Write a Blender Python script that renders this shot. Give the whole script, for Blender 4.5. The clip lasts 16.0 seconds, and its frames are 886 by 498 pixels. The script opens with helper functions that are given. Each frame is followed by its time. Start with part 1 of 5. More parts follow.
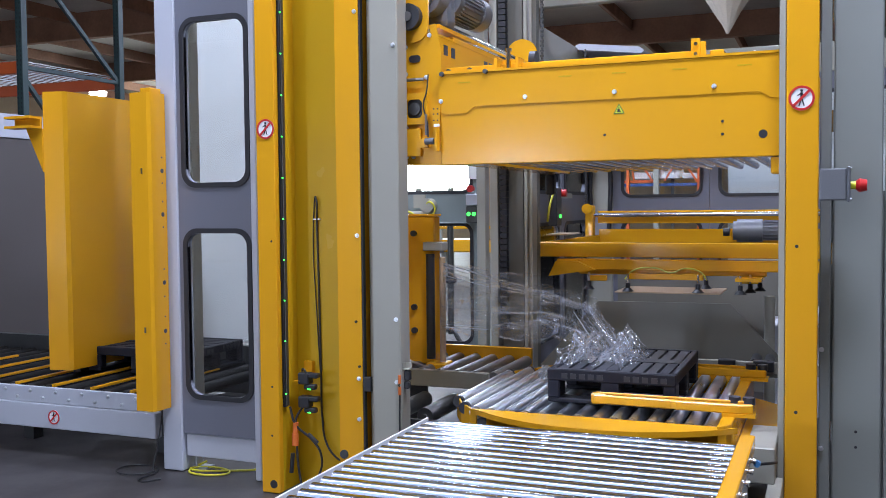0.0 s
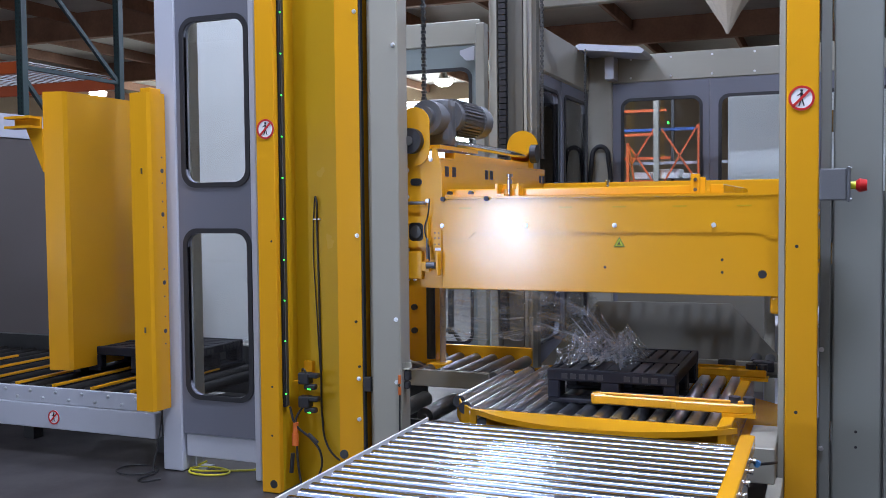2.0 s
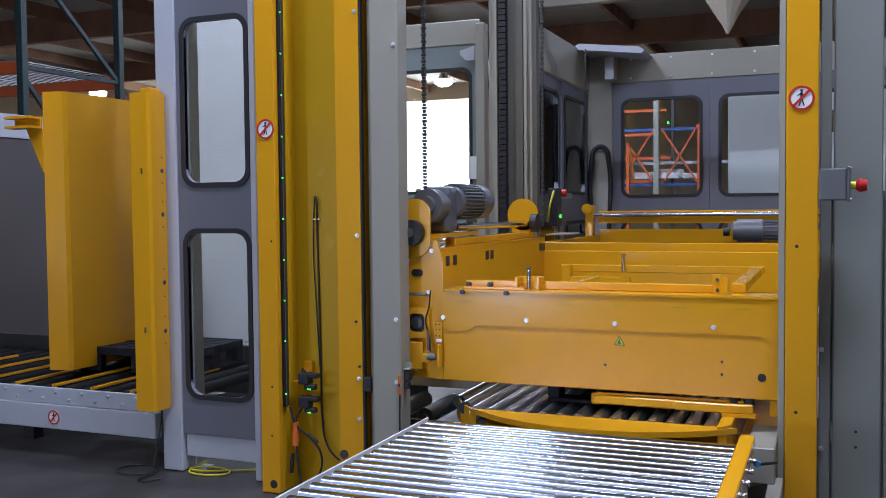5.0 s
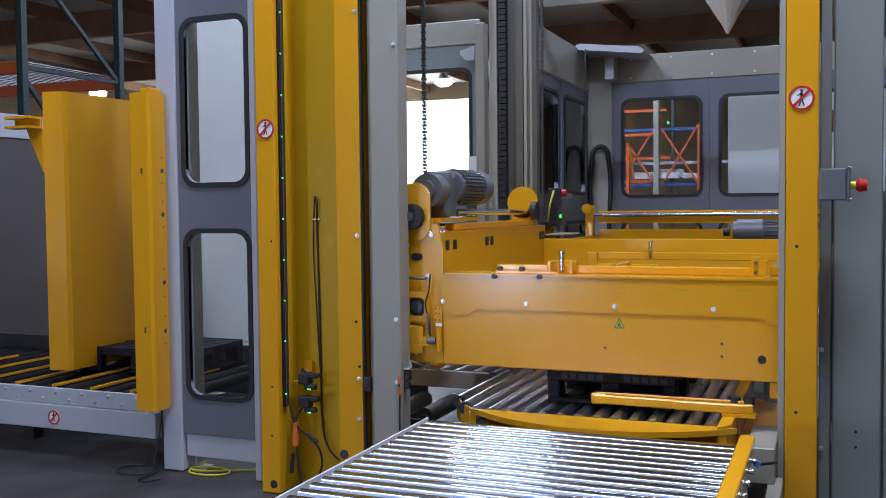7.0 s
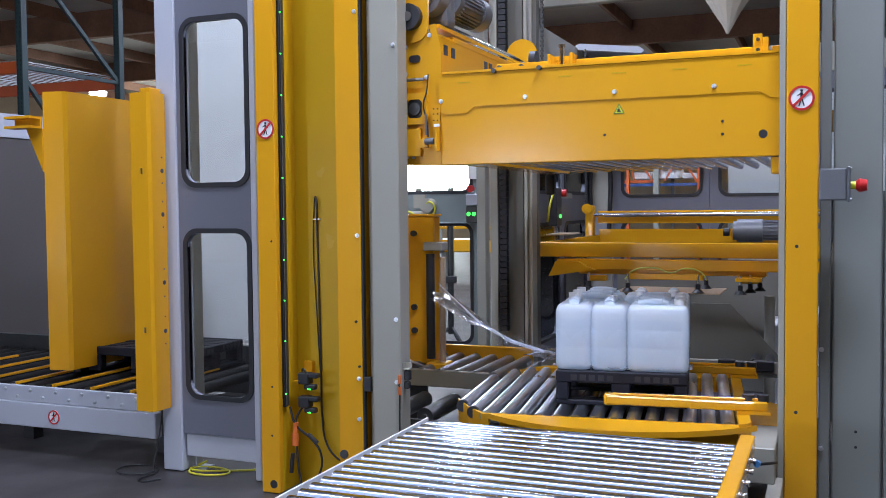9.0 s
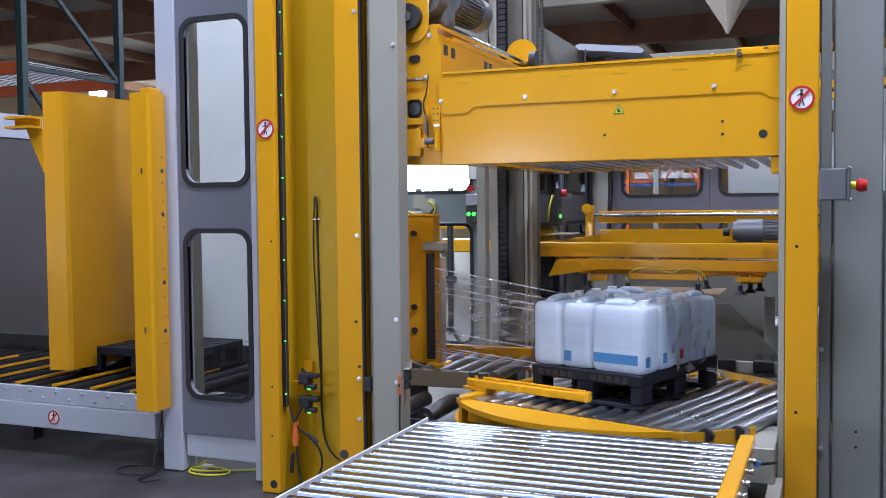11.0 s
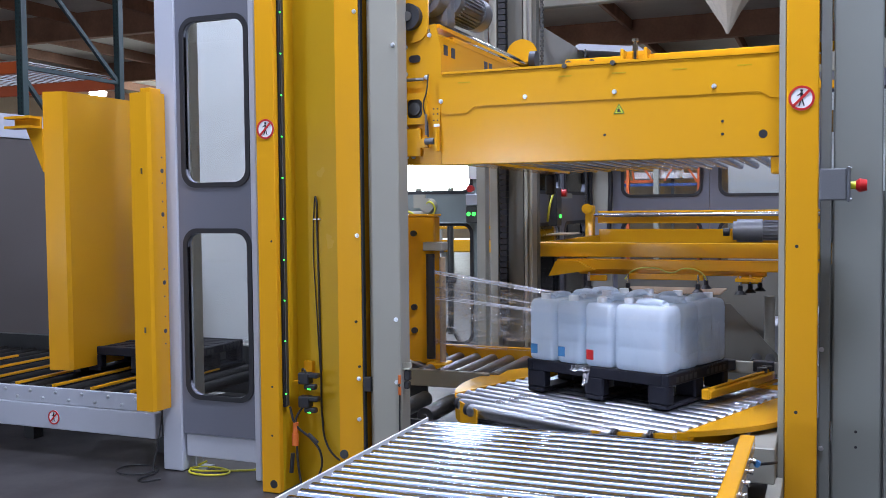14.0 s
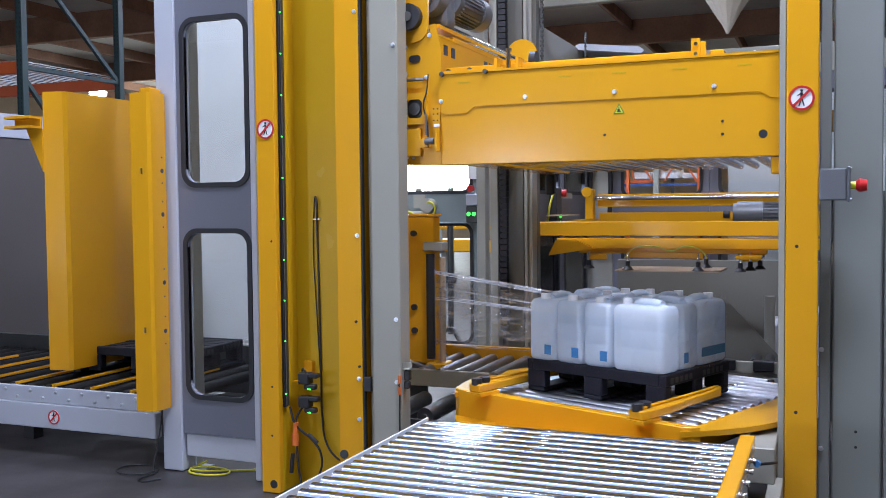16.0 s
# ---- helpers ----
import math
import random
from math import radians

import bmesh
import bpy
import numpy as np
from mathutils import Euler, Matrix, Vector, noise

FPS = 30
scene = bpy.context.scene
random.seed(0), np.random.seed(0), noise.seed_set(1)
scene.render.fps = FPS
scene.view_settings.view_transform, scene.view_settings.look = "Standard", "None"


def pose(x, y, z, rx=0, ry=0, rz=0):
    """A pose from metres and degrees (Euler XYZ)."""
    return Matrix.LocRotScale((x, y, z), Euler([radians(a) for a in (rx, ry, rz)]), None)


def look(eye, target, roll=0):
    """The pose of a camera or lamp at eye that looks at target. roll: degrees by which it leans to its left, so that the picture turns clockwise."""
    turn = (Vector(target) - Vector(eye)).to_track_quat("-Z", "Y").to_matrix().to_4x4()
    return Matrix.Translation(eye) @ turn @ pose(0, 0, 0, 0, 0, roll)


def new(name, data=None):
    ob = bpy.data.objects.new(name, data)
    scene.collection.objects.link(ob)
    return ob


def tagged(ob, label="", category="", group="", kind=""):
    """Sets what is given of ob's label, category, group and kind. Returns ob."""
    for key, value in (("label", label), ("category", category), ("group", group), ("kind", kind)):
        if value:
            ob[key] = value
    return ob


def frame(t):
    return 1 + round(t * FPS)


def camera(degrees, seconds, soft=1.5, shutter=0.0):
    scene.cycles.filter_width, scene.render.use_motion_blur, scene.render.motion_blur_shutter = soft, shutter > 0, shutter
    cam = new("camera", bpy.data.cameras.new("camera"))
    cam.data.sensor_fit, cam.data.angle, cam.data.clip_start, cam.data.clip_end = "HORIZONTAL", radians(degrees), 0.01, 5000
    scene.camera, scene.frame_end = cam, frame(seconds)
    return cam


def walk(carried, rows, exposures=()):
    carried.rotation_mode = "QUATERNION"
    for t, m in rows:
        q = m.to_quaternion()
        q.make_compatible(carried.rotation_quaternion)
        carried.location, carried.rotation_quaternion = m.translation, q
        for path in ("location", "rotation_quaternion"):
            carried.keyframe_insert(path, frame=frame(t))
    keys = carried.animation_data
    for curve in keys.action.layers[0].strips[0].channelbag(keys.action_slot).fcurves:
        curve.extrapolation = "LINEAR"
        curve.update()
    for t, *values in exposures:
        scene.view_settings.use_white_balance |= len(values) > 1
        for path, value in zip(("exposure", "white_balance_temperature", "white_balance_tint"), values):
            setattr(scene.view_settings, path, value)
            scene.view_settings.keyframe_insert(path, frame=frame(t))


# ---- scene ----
DECK = 0.525                     # height of the roller decks
EYE = Vector((0.0, 0.0, 1.45))
YAW, PITCH, ROLL = radians(22.135), radians(-2.467), -0.567
AHEAD = Vector((-math.sin(YAW) * math.cos(PITCH), math.cos(YAW) * math.cos(PITCH), math.sin(PITCH)))
cam = camera(49.9, 16.0, soft=0.8, shutter=0.3)
walk(cam, [(0.0, look(EYE, EYE + AHEAD, ROLL)), (16.0, look(EYE, EYE + AHEAD, ROLL))],
     exposures=[(0.0, -0.36), (0.5, -0.36), (1.6, -0.55), (2.8, -0.84), (3.5, -0.97), (7.0, -0.98), (7.6, -0.98), (8.4, -0.74), (9.2, -0.53), (12.0, -0.49), (16.0, -0.44)])

# ---- world and lamps ----
world = bpy.data.worlds.new("world")
scene.world = world
world.use_nodes = True
sky = world.node_tree.nodes.new("ShaderNodeTexSky")
sky.sky_type, sky.sun_disc = "NISHITA", False
sky.sun_elevation, sky.sun_rotation = radians(40), radians(200)
world.node_tree.links.new(sky.outputs[0], world.node_tree.nodes["Background"].inputs[0])
world.node_tree.nodes["Background"].inputs[1].default_value = 0.12


def area_lamp(name, m, sx, sy, watts, colour):
    d = bpy.data.lights.new(name, "AREA")
    d.shape, d.size, d.size_y, d.energy, d.color = "RECTANGLE", sx, sy, watts, colour
    ob = new(name, d)
    ob.matrix_world = m
    return ob


ROOF = 6.2
# strip lamps, all unseen, most added to brighten dark areas: x, y, length, watts
LAMPS = [(0.12, 3.1, 0.6, 280), (-1.5, 3.1, 2.0, 75), (-3.65, 3.1, 2.0, 105), (-3.3, 7.0, 1.2, 220), (-0.8, 9.3, 1.2, 65), (-3.4, -2.2, 2.4, 80), (0.4, -4.2, 2.4, 90),
         (4.6, 0.5, 2.4, 60), (-8.6, 12.0, 2.4, 340), (-2.5, 12.4, 2.4, 280), (2.5, 16.5, 2.4, 260), (-5.0, 14.3, 2.4, 380), (-16.0, 9.0, 2.4, 800)]
LAMPCOL = (0.82, 0.93, 1.28)
for lx, ly, length, watts in LAMPS:
    area_lamp("lamp_light", pose(lx, ly, ROOF - 0.72), length, 0.3, watts, LAMPCOL)
# daylight in the roof light, the open dock door and the north window
SKYLIGHT = (-6.6, 1.2, -3.4, 2.2)
area_lamp("roof_light", pose(-2.7, -0.6, ROOF + 0.06), 7.7, 5.5, 235, (0.78, 0.9, 1.2))
area_lamp("dock_light", look((-7.3, -13.9, 0.9), (-4.0, 4.0, 1.2)), 1.2, 1.7, 500, (0.76, 0.92, 1.25))
area_lamp("yard_light", look((-17.2, 33.9, 3.8), (-6.0, 10.0, 0.5)), 8.8, 3.4, 2600, (0.84, 0.92, 1.0))



# ---- materials ----
def material(name, colour, rough=0.5, metal=0.0, grain=0.06, scale=40.0, bump=0.02, stain=0.12, stain_scale=1.7, tint=None, coat=0.0, obj_random=0.0, wear=0.1):
    m = bpy.data.materials.new(name)
    m.use_nodes = True
    n, l = m.node_tree.nodes, m.node_tree.links
    b = n["Principled BSDF"]
    tc = n.new("ShaderNodeTexCoord")
    fine, wide = n.new("ShaderNodeTexNoise"), n.new("ShaderNodeTexNoise")
    fine.inputs["Scale"].default_value, wide.inputs["Scale"].default_value = scale, stain_scale
    fine.inputs["Detail"].default_value, wide.inputs["Detail"].default_value = 4, 5
    for t in (fine, wide):
        l.new(tc.outputs["Object"], t.inputs["Vector"])
    c = Vector(colour)
    dark = tint if tint else tuple(c * 0.72)
    ramp = n.new("ShaderNodeMapRange")
    ramp.inputs["From Min"].default_value, ramp.inputs["From Max"].default_value = 0.35, 0.75
    ramp.inputs["To Max"].default_value = stain
    l.new(wide.outputs["Fac"], ramp.inputs["Value"])
    mix = n.new("ShaderNodeMix")
    mix.data_type = "RGBA"
    mix.inputs["A"].default_value, mix.inputs["B"].default_value = (*c, 1), (*dark, 1)
    l.new(ramp.outputs[0], mix.inputs["Factor"])
    hsv = n.new("ShaderNodeHueSaturation")
    l.new(mix.outputs["Result"], hsv.inputs["Color"])
    val = n.new("ShaderNodeMapRange")
    val.inputs["To Min"].default_value, val.inputs["To Max"].default_value = 1 - grain, 1 + grain
    l.new(fine.outputs["Fac"], val.inputs["Value"])
    out = val.outputs[0]
    if obj_random:
        info, mul, sp = n.new("ShaderNodeObjectInfo"), n.new("ShaderNodeMath"), n.new("ShaderNodeMapRange")
        mul.operation = "MULTIPLY"
        sp.inputs["To Min"].default_value, sp.inputs["To Max"].default_value = 1 - obj_random, 1 + obj_random
        l.new(info.outputs["Random"], sp.inputs["Value"])
        l.new(out, mul.inputs[0]), l.new(sp.outputs[0], mul.inputs[1])
        out = mul.outputs[0]
    l.new(out, hsv.inputs["Value"])
    l.new(hsv.outputs[0], b.inputs["Base Color"])
    rr = n.new("ShaderNodeMapRange")
    rr.inputs["To Min"].default_value, rr.inputs["To Max"].default_value = max(0.03, rough - wear), min(1, rough + wear)
    l.new(wide.outputs["Fac"], rr.inputs["Value"])
    l.new(rr.outputs[0], b.inputs["Roughness"])
    b.inputs["Metallic"].default_value = metal
    b.inputs["Coat Weight"].default_value = coat
    if bump:
        bp = n.new("ShaderNodeBump")
        bp.inputs["Strength"].default_value, bp.inputs["Distance"].default_value = bump * 5, 0.004
        l.new(fine.outputs["Fac"], bp.inputs["Height"])
        l.new(bp.outputs[0], b.inputs["Normal"])
    return m


def see_through(name, colour, clear, rough, gloss_colour=(1, 1, 1), crinkle=0.0, haze=0.0, ior=1.45, fold_glints=0.0):
    """A thin clear sheet: it lets most light pass and mirrors a little."""
    m = bpy.data.materials.new(name)
    m.use_nodes = True
    n, l = m.node_tree.nodes, m.node_tree.links
    n.remove(n["Principled BSDF"])
    tr, gl, mx, fr = n.new("ShaderNodeBsdfTransparent"), n.new("ShaderNodeBsdfGlossy"), n.new("ShaderNodeMixShader"), n.new("ShaderNodeFresnel")
    fr.inputs["IOR"].default_value = ior
    tr.inputs[0].default_value, gl.inputs[0].default_value = (*colour, 1), (*gloss_colour, 1)
    gl.inputs["Roughness"].default_value = rough
    add = n.new("ShaderNodeMath")
    add.operation = "ADD"
    add.inputs[1].default_value = 1 - clear
    l.new(fr.outputs[0], add.inputs[0])
    l.new(add.outputs[0], mx.inputs[0])
    df, body = n.new("ShaderNodeBsdfDiffuse" if haze > 0.3 else "ShaderNodeBsdfTranslucent"), n.new("ShaderNodeMixShader")
    df.inputs[0].default_value, body.inputs[0].default_value = (0.9, 0.93, 1.0, 1), haze
    l.new(gl.outputs[0], body.inputs[1]), l.new(df.outputs[0], body.inputs[2])
    l.new(tr.outputs[0], mx.inputs[1]), l.new(body.outputs[0], mx.inputs[2])
    l.new(mx.outputs[0], n["Material Output"].inputs[0])
    if crinkle:
        tc, no, bp = n.new("ShaderNodeTexCoord"), n.new("ShaderNodeTexNoise"), n.new("ShaderNodeBump")
        mp = n.new("ShaderNodeMapping")
        mp.inputs["Scale"].default_value = (6, 6, 45)
        no.inputs["Scale"].default_value, no.inputs["Detail"].default_value = 1.0, 5
        bp.inputs["Strength"].default_value, bp.inputs["Distance"].default_value = crinkle, 0.02
        l.new(tc.outputs["Object"], mp.inputs["Vector"]), l.new(mp.outputs[0], no.inputs["Vector"])
        l.new(no.outputs["Fac"], bp.inputs["Height"])
        l.new(bp.outputs[0], gl.inputs["Normal"])
        if fold_glints:                                 # doubled-up film is less clear; white streaks also stand in for glints
            fold, total = n.new("ShaderNodeMapRange"), n.new("ShaderNodeMath")
            fold.inputs["From Min"].default_value, fold.inputs["From Max"].default_value = 0.5, 0.66
            fold.inputs["To Max"].default_value = fold_glints
            total.operation, total.use_clamp = "ADD", True
            l.new(no.outputs["Fac"], fold.inputs["Value"])
            l.new(fold.outputs[0], total.inputs[0]), l.new(add.outputs[0], total.inputs[1])
            l.new(total.outputs[0], mx.inputs[0])
    return m


def glowing(name, colour, strength):
    m = bpy.data.materials.new(name)
    m.use_nodes = True
    b = m.node_tree.nodes["Principled BSDF"]
    b.inputs["Base Color"].default_value = (*colour, 1)
    b.inputs["Emission Color"].default_value, b.inputs["Emission Strength"].default_value = (*colour, 1), strength
    return m


YELLOW = material("yellow_paint", (0.755, 0.358, 0.013), 0.17, grain=0.03, scale=320, bump=0.006, stain=0.15, stain_scale=2.2, tint=(0.63, 0.3, 0.012))
GREY = material("light_grey_paint", (0.335, 0.32, 0.265), 0.42, grain=0.03, scale=260, bump=0.006, stain=0.22)
WHITE_GREY = material("pale_grey_paint", (0.46, 0.475, 0.53), 0.42, grain=0.03, scale=260, bump=0.006, stain=0.2)
SLATE = material("slate_grey_panel", (0.15, 0.155, 0.19), 0.45, grain=0.04, scale=300, bump=0.008, stain=0.15)
CABINET = material("grey_cabinet_paint", (0.235, 0.245, 0.225), 0.42, grain=0.03, scale=300, bump=0.006, stain=0.15)
WHITE = material("white_sheet", (0.8, 0.81, 0.79), 0.5, grain=0.02, scale=60, bump=0.004, stain=0.15)
STEEL = material("bright_roller_steel", (0.42, 0.465, 0.56), 0.12, 1.0, grain=0.02, scale=60, bump=0.0, stain=0.06, stain_scale=3, obj_random=0.06, wear=0.02)
TABLE_STEEL = material("worn_roller_steel", (0.64, 0.67, 0.72), 0.3, 1.0, grain=0.1, scale=60, bump=0.0, stain=0.4, stain_scale=6, obj_random=0.12, wear=0.08)
DULL_STEEL = material("worn_steel", (0.3, 0.3, 0.3), 0.38, 1.0, grain=0.12, scale=60, bump=0.02, stain=0.5, stain_scale=7)
DARK_STEEL = material("dark_steel", (0.09, 0.09, 0.09), 0.45, 0.7, grain=0.1, scale=60, bump=0.02, stain=0.4, stain_scale=5)
ZINC = material("zinc_plate", (0.85, 0.86, 0.88), 0.32, 0.85, grain=0.04, bump=0.0)
CHROME = material("polished_shaft", (0.8, 0.8, 0.8), 0.12, 1.0, grain=0.03, bump=0.0)
BLACK = material("black_rubber", (0.018, 0.018, 0.022), 0.5, grain=0.1, scale=120, bump=0.02)
BAY_BLACK = material("black_coated_roller", (0.008, 0.007, 0.006), 0.75, grain=0.2, scale=70, bump=0.01, stain=0.5)
PALLET = material("black_recycled_plastic", (0.008, 0.008, 0.013), 0.62, grain=0.2, scale=70, bump=0.03, stain=0.6, stain_scale=8, tint=(0.02, 0.02, 0.03))
BAY_BLACK.node_tree.nodes["Principled BSDF"].inputs["Specular IOR Level"].default_value = 0.15
PALLET.node_tree.nodes["Principled BSDF"].inputs["Specular IOR Level"].default_value = 0.25
MOTOR = material("grey_motor_casting", (0.16, 0.165, 0.175), 0.4, 0.3, grain=0.08, scale=150, bump=0.03)
CONCRETE = material("worn_concrete", (0.052, 0.046, 0.045), 0.5, grain=0.22, scale=28, bump=0.02, stain=0.9, stain_scale=2.6, tint=(0.02, 0.018, 0.018))
WOOD = material("rough_sawn_beam", (0.38, 0.2, 0.12), 0.75, grain=0.25, scale=14, bump=0.05, stain=0.6, tint=(0.15, 0.072, 0.042))
ROOFING = material("white_roof_lining", (0.76, 0.71, 0.63), 0.8, grain=0.06, scale=9, bump=0.02, stain=0.6, stain_scale=0.5, tint=(0.42, 0.38, 0.33))
TANWALL = material("tan_plaster_wall", (0.42, 0.33, 0.23), 0.85, grain=0.08, scale=12, bump=0.02, stain=0.5, stain_scale=0.4)
ORANGE = material("orange_rack_paint", (0.62, 0.11, 0.025), 0.45, grain=0.08, scale=80, bump=0.01, stain=0.3)
GREEN = material("dark_green_rack_paint", (0.028, 0.06, 0.06), 0.45, grain=0.1, scale=80, bump=0.01, stain=0.3)
WIRE = material("galvanised_wire", (0.5, 0.5, 0.5), 0.4, 0.8, bump=0.0)
CARD = material("plain_cardboard", (0.45, 0.33, 0.22), 0.85, grain=0.08, scale=60, bump=0.01)
RED = material("red_plastic", (0.55, 0.02, 0.02), 0.35, bump=0.0)
WHITEPAINT = material("white_print", (0.85, 0.85, 0.85), 0.4, bump=0.0)
BLUE = material("blue_label", (0.05, 0.2, 0.42), 0.5, bump=0.0)
SIGNYELLOW = material("sign_yellow", (0.75, 0.75, 0.03), 0.4, bump=0.0)
SIGNGREEN = material("sign_green_border", (0.03, 0.2, 0.03), 0.4, bump=0.0)
CABLE = material("black_cable", (0.02, 0.02, 0.022), 0.45, bump=0.0)
YCABLE = material("yellow_cable", (0.55, 0.5, 0.03), 0.5, bump=0.0)
OCABLE = material("orange_connector", (0.7, 0.16, 0.03), 0.5, bump=0.0)
SACK = material("beige_cloth", (0.55, 0.48, 0.38), 0.9, grain=0.1, scale=60, bump=0.02)
PANE = see_through("clear_acrylic", (0.95, 0.97, 0.97), 0.985, 0.02)
FILM = see_through("stretch_film", (0.98, 0.985, 0.99), 0.985, 0.06, crinkle=0.3, haze=0.2, ior=1.08)
WEB = see_through("drawn_stretch_film", (0.98, 0.985, 0.99), 0.9, 0.06, crinkle=1.0, haze=0.3, fold_glints=0.45, ior=1.15)
HEAP = see_through("crumpled_stretch_film", (0.97, 0.98, 1.0), 0.88, 0.06, crinkle=1.0, haze=0.3, ior=1.3, fold_glints=0.8)
# the white haze here stands in for glints along the folded strands
FOLD = see_through("folded_stretch_film", (0.95, 0.96, 0.98), 0.6, 0.12, crinkle=0.5, haze=0.5)
# machine yellow with the channel's shade put into its duller, greener colour
SHADED_YELLOW = material("shaded_yellow_paint", (0.6, 0.37, 0.012), 0.25, grain=0.03, scale=320, bump=0.006, stain=0.25, stain_scale=1.4, tint=(0.5, 0.28, 0.012))
# dark taupe holds the shade that falls on the bay's partition
SHADED_TAUPE = material("shaded_taupe_sheet", (0.085, 0.073, 0.07), 0.5, grain=0.04, scale=200, bump=0.006, stain=0.2)
LED = glowing("green_led", (0.06, 1.0, 0.1), 3.0)
MASTGREY = material("mast_grey_paint", (0.12, 0.114, 0.096), 0.4, grain=0.05, scale=200, bump=0.01, stain=0.4, stain_scale=4)
LAMPGLOW = glowing("lamp_glow", (0.92, 0.95, 1.0), 14.0)
SAGE = material("sage_grey_panel", (0.2, 0.235, 0.235), 0.45, grain=0.04, scale=300, bump=0.008, stain=0.2)
BLUEBEAM = material("blue_rack_paint", (0.03, 0.09, 0.3), 0.5, bump=0.0)
DAYLIGHT = glowing("daylight", (0.86, 0.92, 1.0), 9.0)


def hdpe():
    m = material("natural_hdpe", (0.83, 0.875, 0.92), 0.27, grain=0.02, scale=26, bump=0.03, stain=0.15, stain_scale=5)
    n, l = m.node_tree.nodes, m.node_tree.links
    # the liquid inside shows through up to its level
    tc, sep, lev, liq = n.new("ShaderNodeTexCoord"), n.new("ShaderNodeSeparateXYZ"), n.new("ShaderNodeMapRange"), n.new("ShaderNodeMix")
    lev.inputs["From Min"].default_value, lev.inputs["From Max"].default_value = 0.232, 0.246
    liq.data_type = "RGBA"
    liq.inputs["A"].default_value = (0.75, 0.83, 0.91, 1)
    hsv = n["Hue/Saturation/Value"]
    l.new(tc.outputs["Object"], sep.inputs[0]), l.new(sep.outputs["Z"], lev.inputs["Value"]), l.new(lev.outputs[0], liq.inputs["Factor"])
    l.new(hsv.outputs[0], liq.inputs["B"]), l.new(liq.outputs["Result"], n["Principled BSDF"].inputs["Base Color"])
    tr, mx = n.new("ShaderNodeBsdfTranslucent"), n.new("ShaderNodeMixShader")
    tr.inputs[0].default_value, mx.inputs[0].default_value = (0.8, 0.87, 0.94, 1), 0.5
    l.new(n["Principled BSDF"].outputs[0], mx.inputs[1]), l.new(tr.outputs[0], mx.inputs[2])
    l.new(mx.outputs[0], n["Material Output"].inputs[0])
    return m


HDPE = hdpe()
OLIVE = material("olive_grey_sheet", (0.165, 0.157, 0.13), 0.45, grain=0.05, scale=120, bump=0.006, stain=0.3)


# ---- mesh helpers ----
def box(bm, x0, x1, y0, y1, z0, z1, m=None):
    vs = [bm.verts.new((x, y, z)) for x in (x0, x1) for y in (y0, y1) for z in (z0, z1)]
    if m:
        for v in vs:
            v.co = m @ v.co
    for q in ((0, 1, 3, 2), (4, 6, 7, 5), (0, 4, 5, 1), (2, 3, 7, 6), (0, 2, 6, 4), (1, 5, 7, 3)):
        bm.faces.new([vs[i] for i in q])
    return bm


def boxes(*rows, bevel=0.0, seg=1):
    bm = bmesh.new()
    for r in rows:
        box(bm, *r)
    if bevel:
        bmesh.ops.bevel(bm, geom=bm.edges[:], offset=bevel, segments=seg, affect="EDGES", profile=0.6)
    return bm


def tube(bm, a, b, r, n=16, r2=None, cap=True):
    a, b = Vector(a), Vector(b)
    q = (b - a).to_track_quat("Z", "Y").to_matrix()
    r2 = r if r2 is None else r2
    ring = [[bm.verts.new(p + q @ Vector((rr * math.cos(2 * math.pi * i / n), rr * math.sin(2 * math.pi * i / n), 0))) for i in range(n)] for p, rr in ((a, r), (b, r2))]
    for i in range(n):
        f = bm.faces.new((ring[0][i], ring[0][(i + 1) % n], ring[1][(i + 1) % n], ring[1][i]))
        f.smooth = True
    if cap:                                       # caps have corners of their own, so that the sides shade straight
        bm.faces.new([bm.verts.new(v.co) for v in ring[0][::-1]]), bm.faces.new([bm.verts.new(v.co) for v in ring[1]])
    return bm


def tubes(*rows, n=14):
    bm = bmesh.new()
    for r in rows:
        tube(bm, *r, n=n)
    return bm


def prism(points, axis, a, b, bevel=0.0):
    """An outline in the plane across axis, drawn out from a to b."""
    bm = bmesh.new()
    def at(p, d):
        return {"x": (d, p[0], p[1]), "y": (p[0], d, p[1]), "z": (p[0], p[1], d)}[axis]
    lo, hi = [bm.verts.new(at(p, a)) for p in points], [bm.verts.new(at(p, b)) for p in points]
    bm.faces.new(lo), bm.faces.new(hi[::-1])
    for i in range(len(points)):
        j = (i + 1) % len(points)
        bm.faces.new((lo[j], lo[i], hi[i], hi[j]))
    bmesh.ops.recalc_face_normals(bm, faces=bm.faces)
    if bevel:
        bmesh.ops.bevel(bm, geom=bm.edges[:], offset=bevel, segments=1, affect="EDGES")
    return bm


def rounded(x0, x1, z0, z1, r, n=6):
    pts = []
    for cx, cz, a0 in ((x1 - r, z1 - r, 0), (x0 + r, z1 - r, 90), (x0 + r, z0 + r, 180), (x1 - r, z0 + r, 270)):
        pts += [(cx + r * math.cos(radians(a0 + 90 * i / n)), cz + r * math.sin(radians(a0 + 90 * i / n))) for i in range(n + 1)]
    return pts


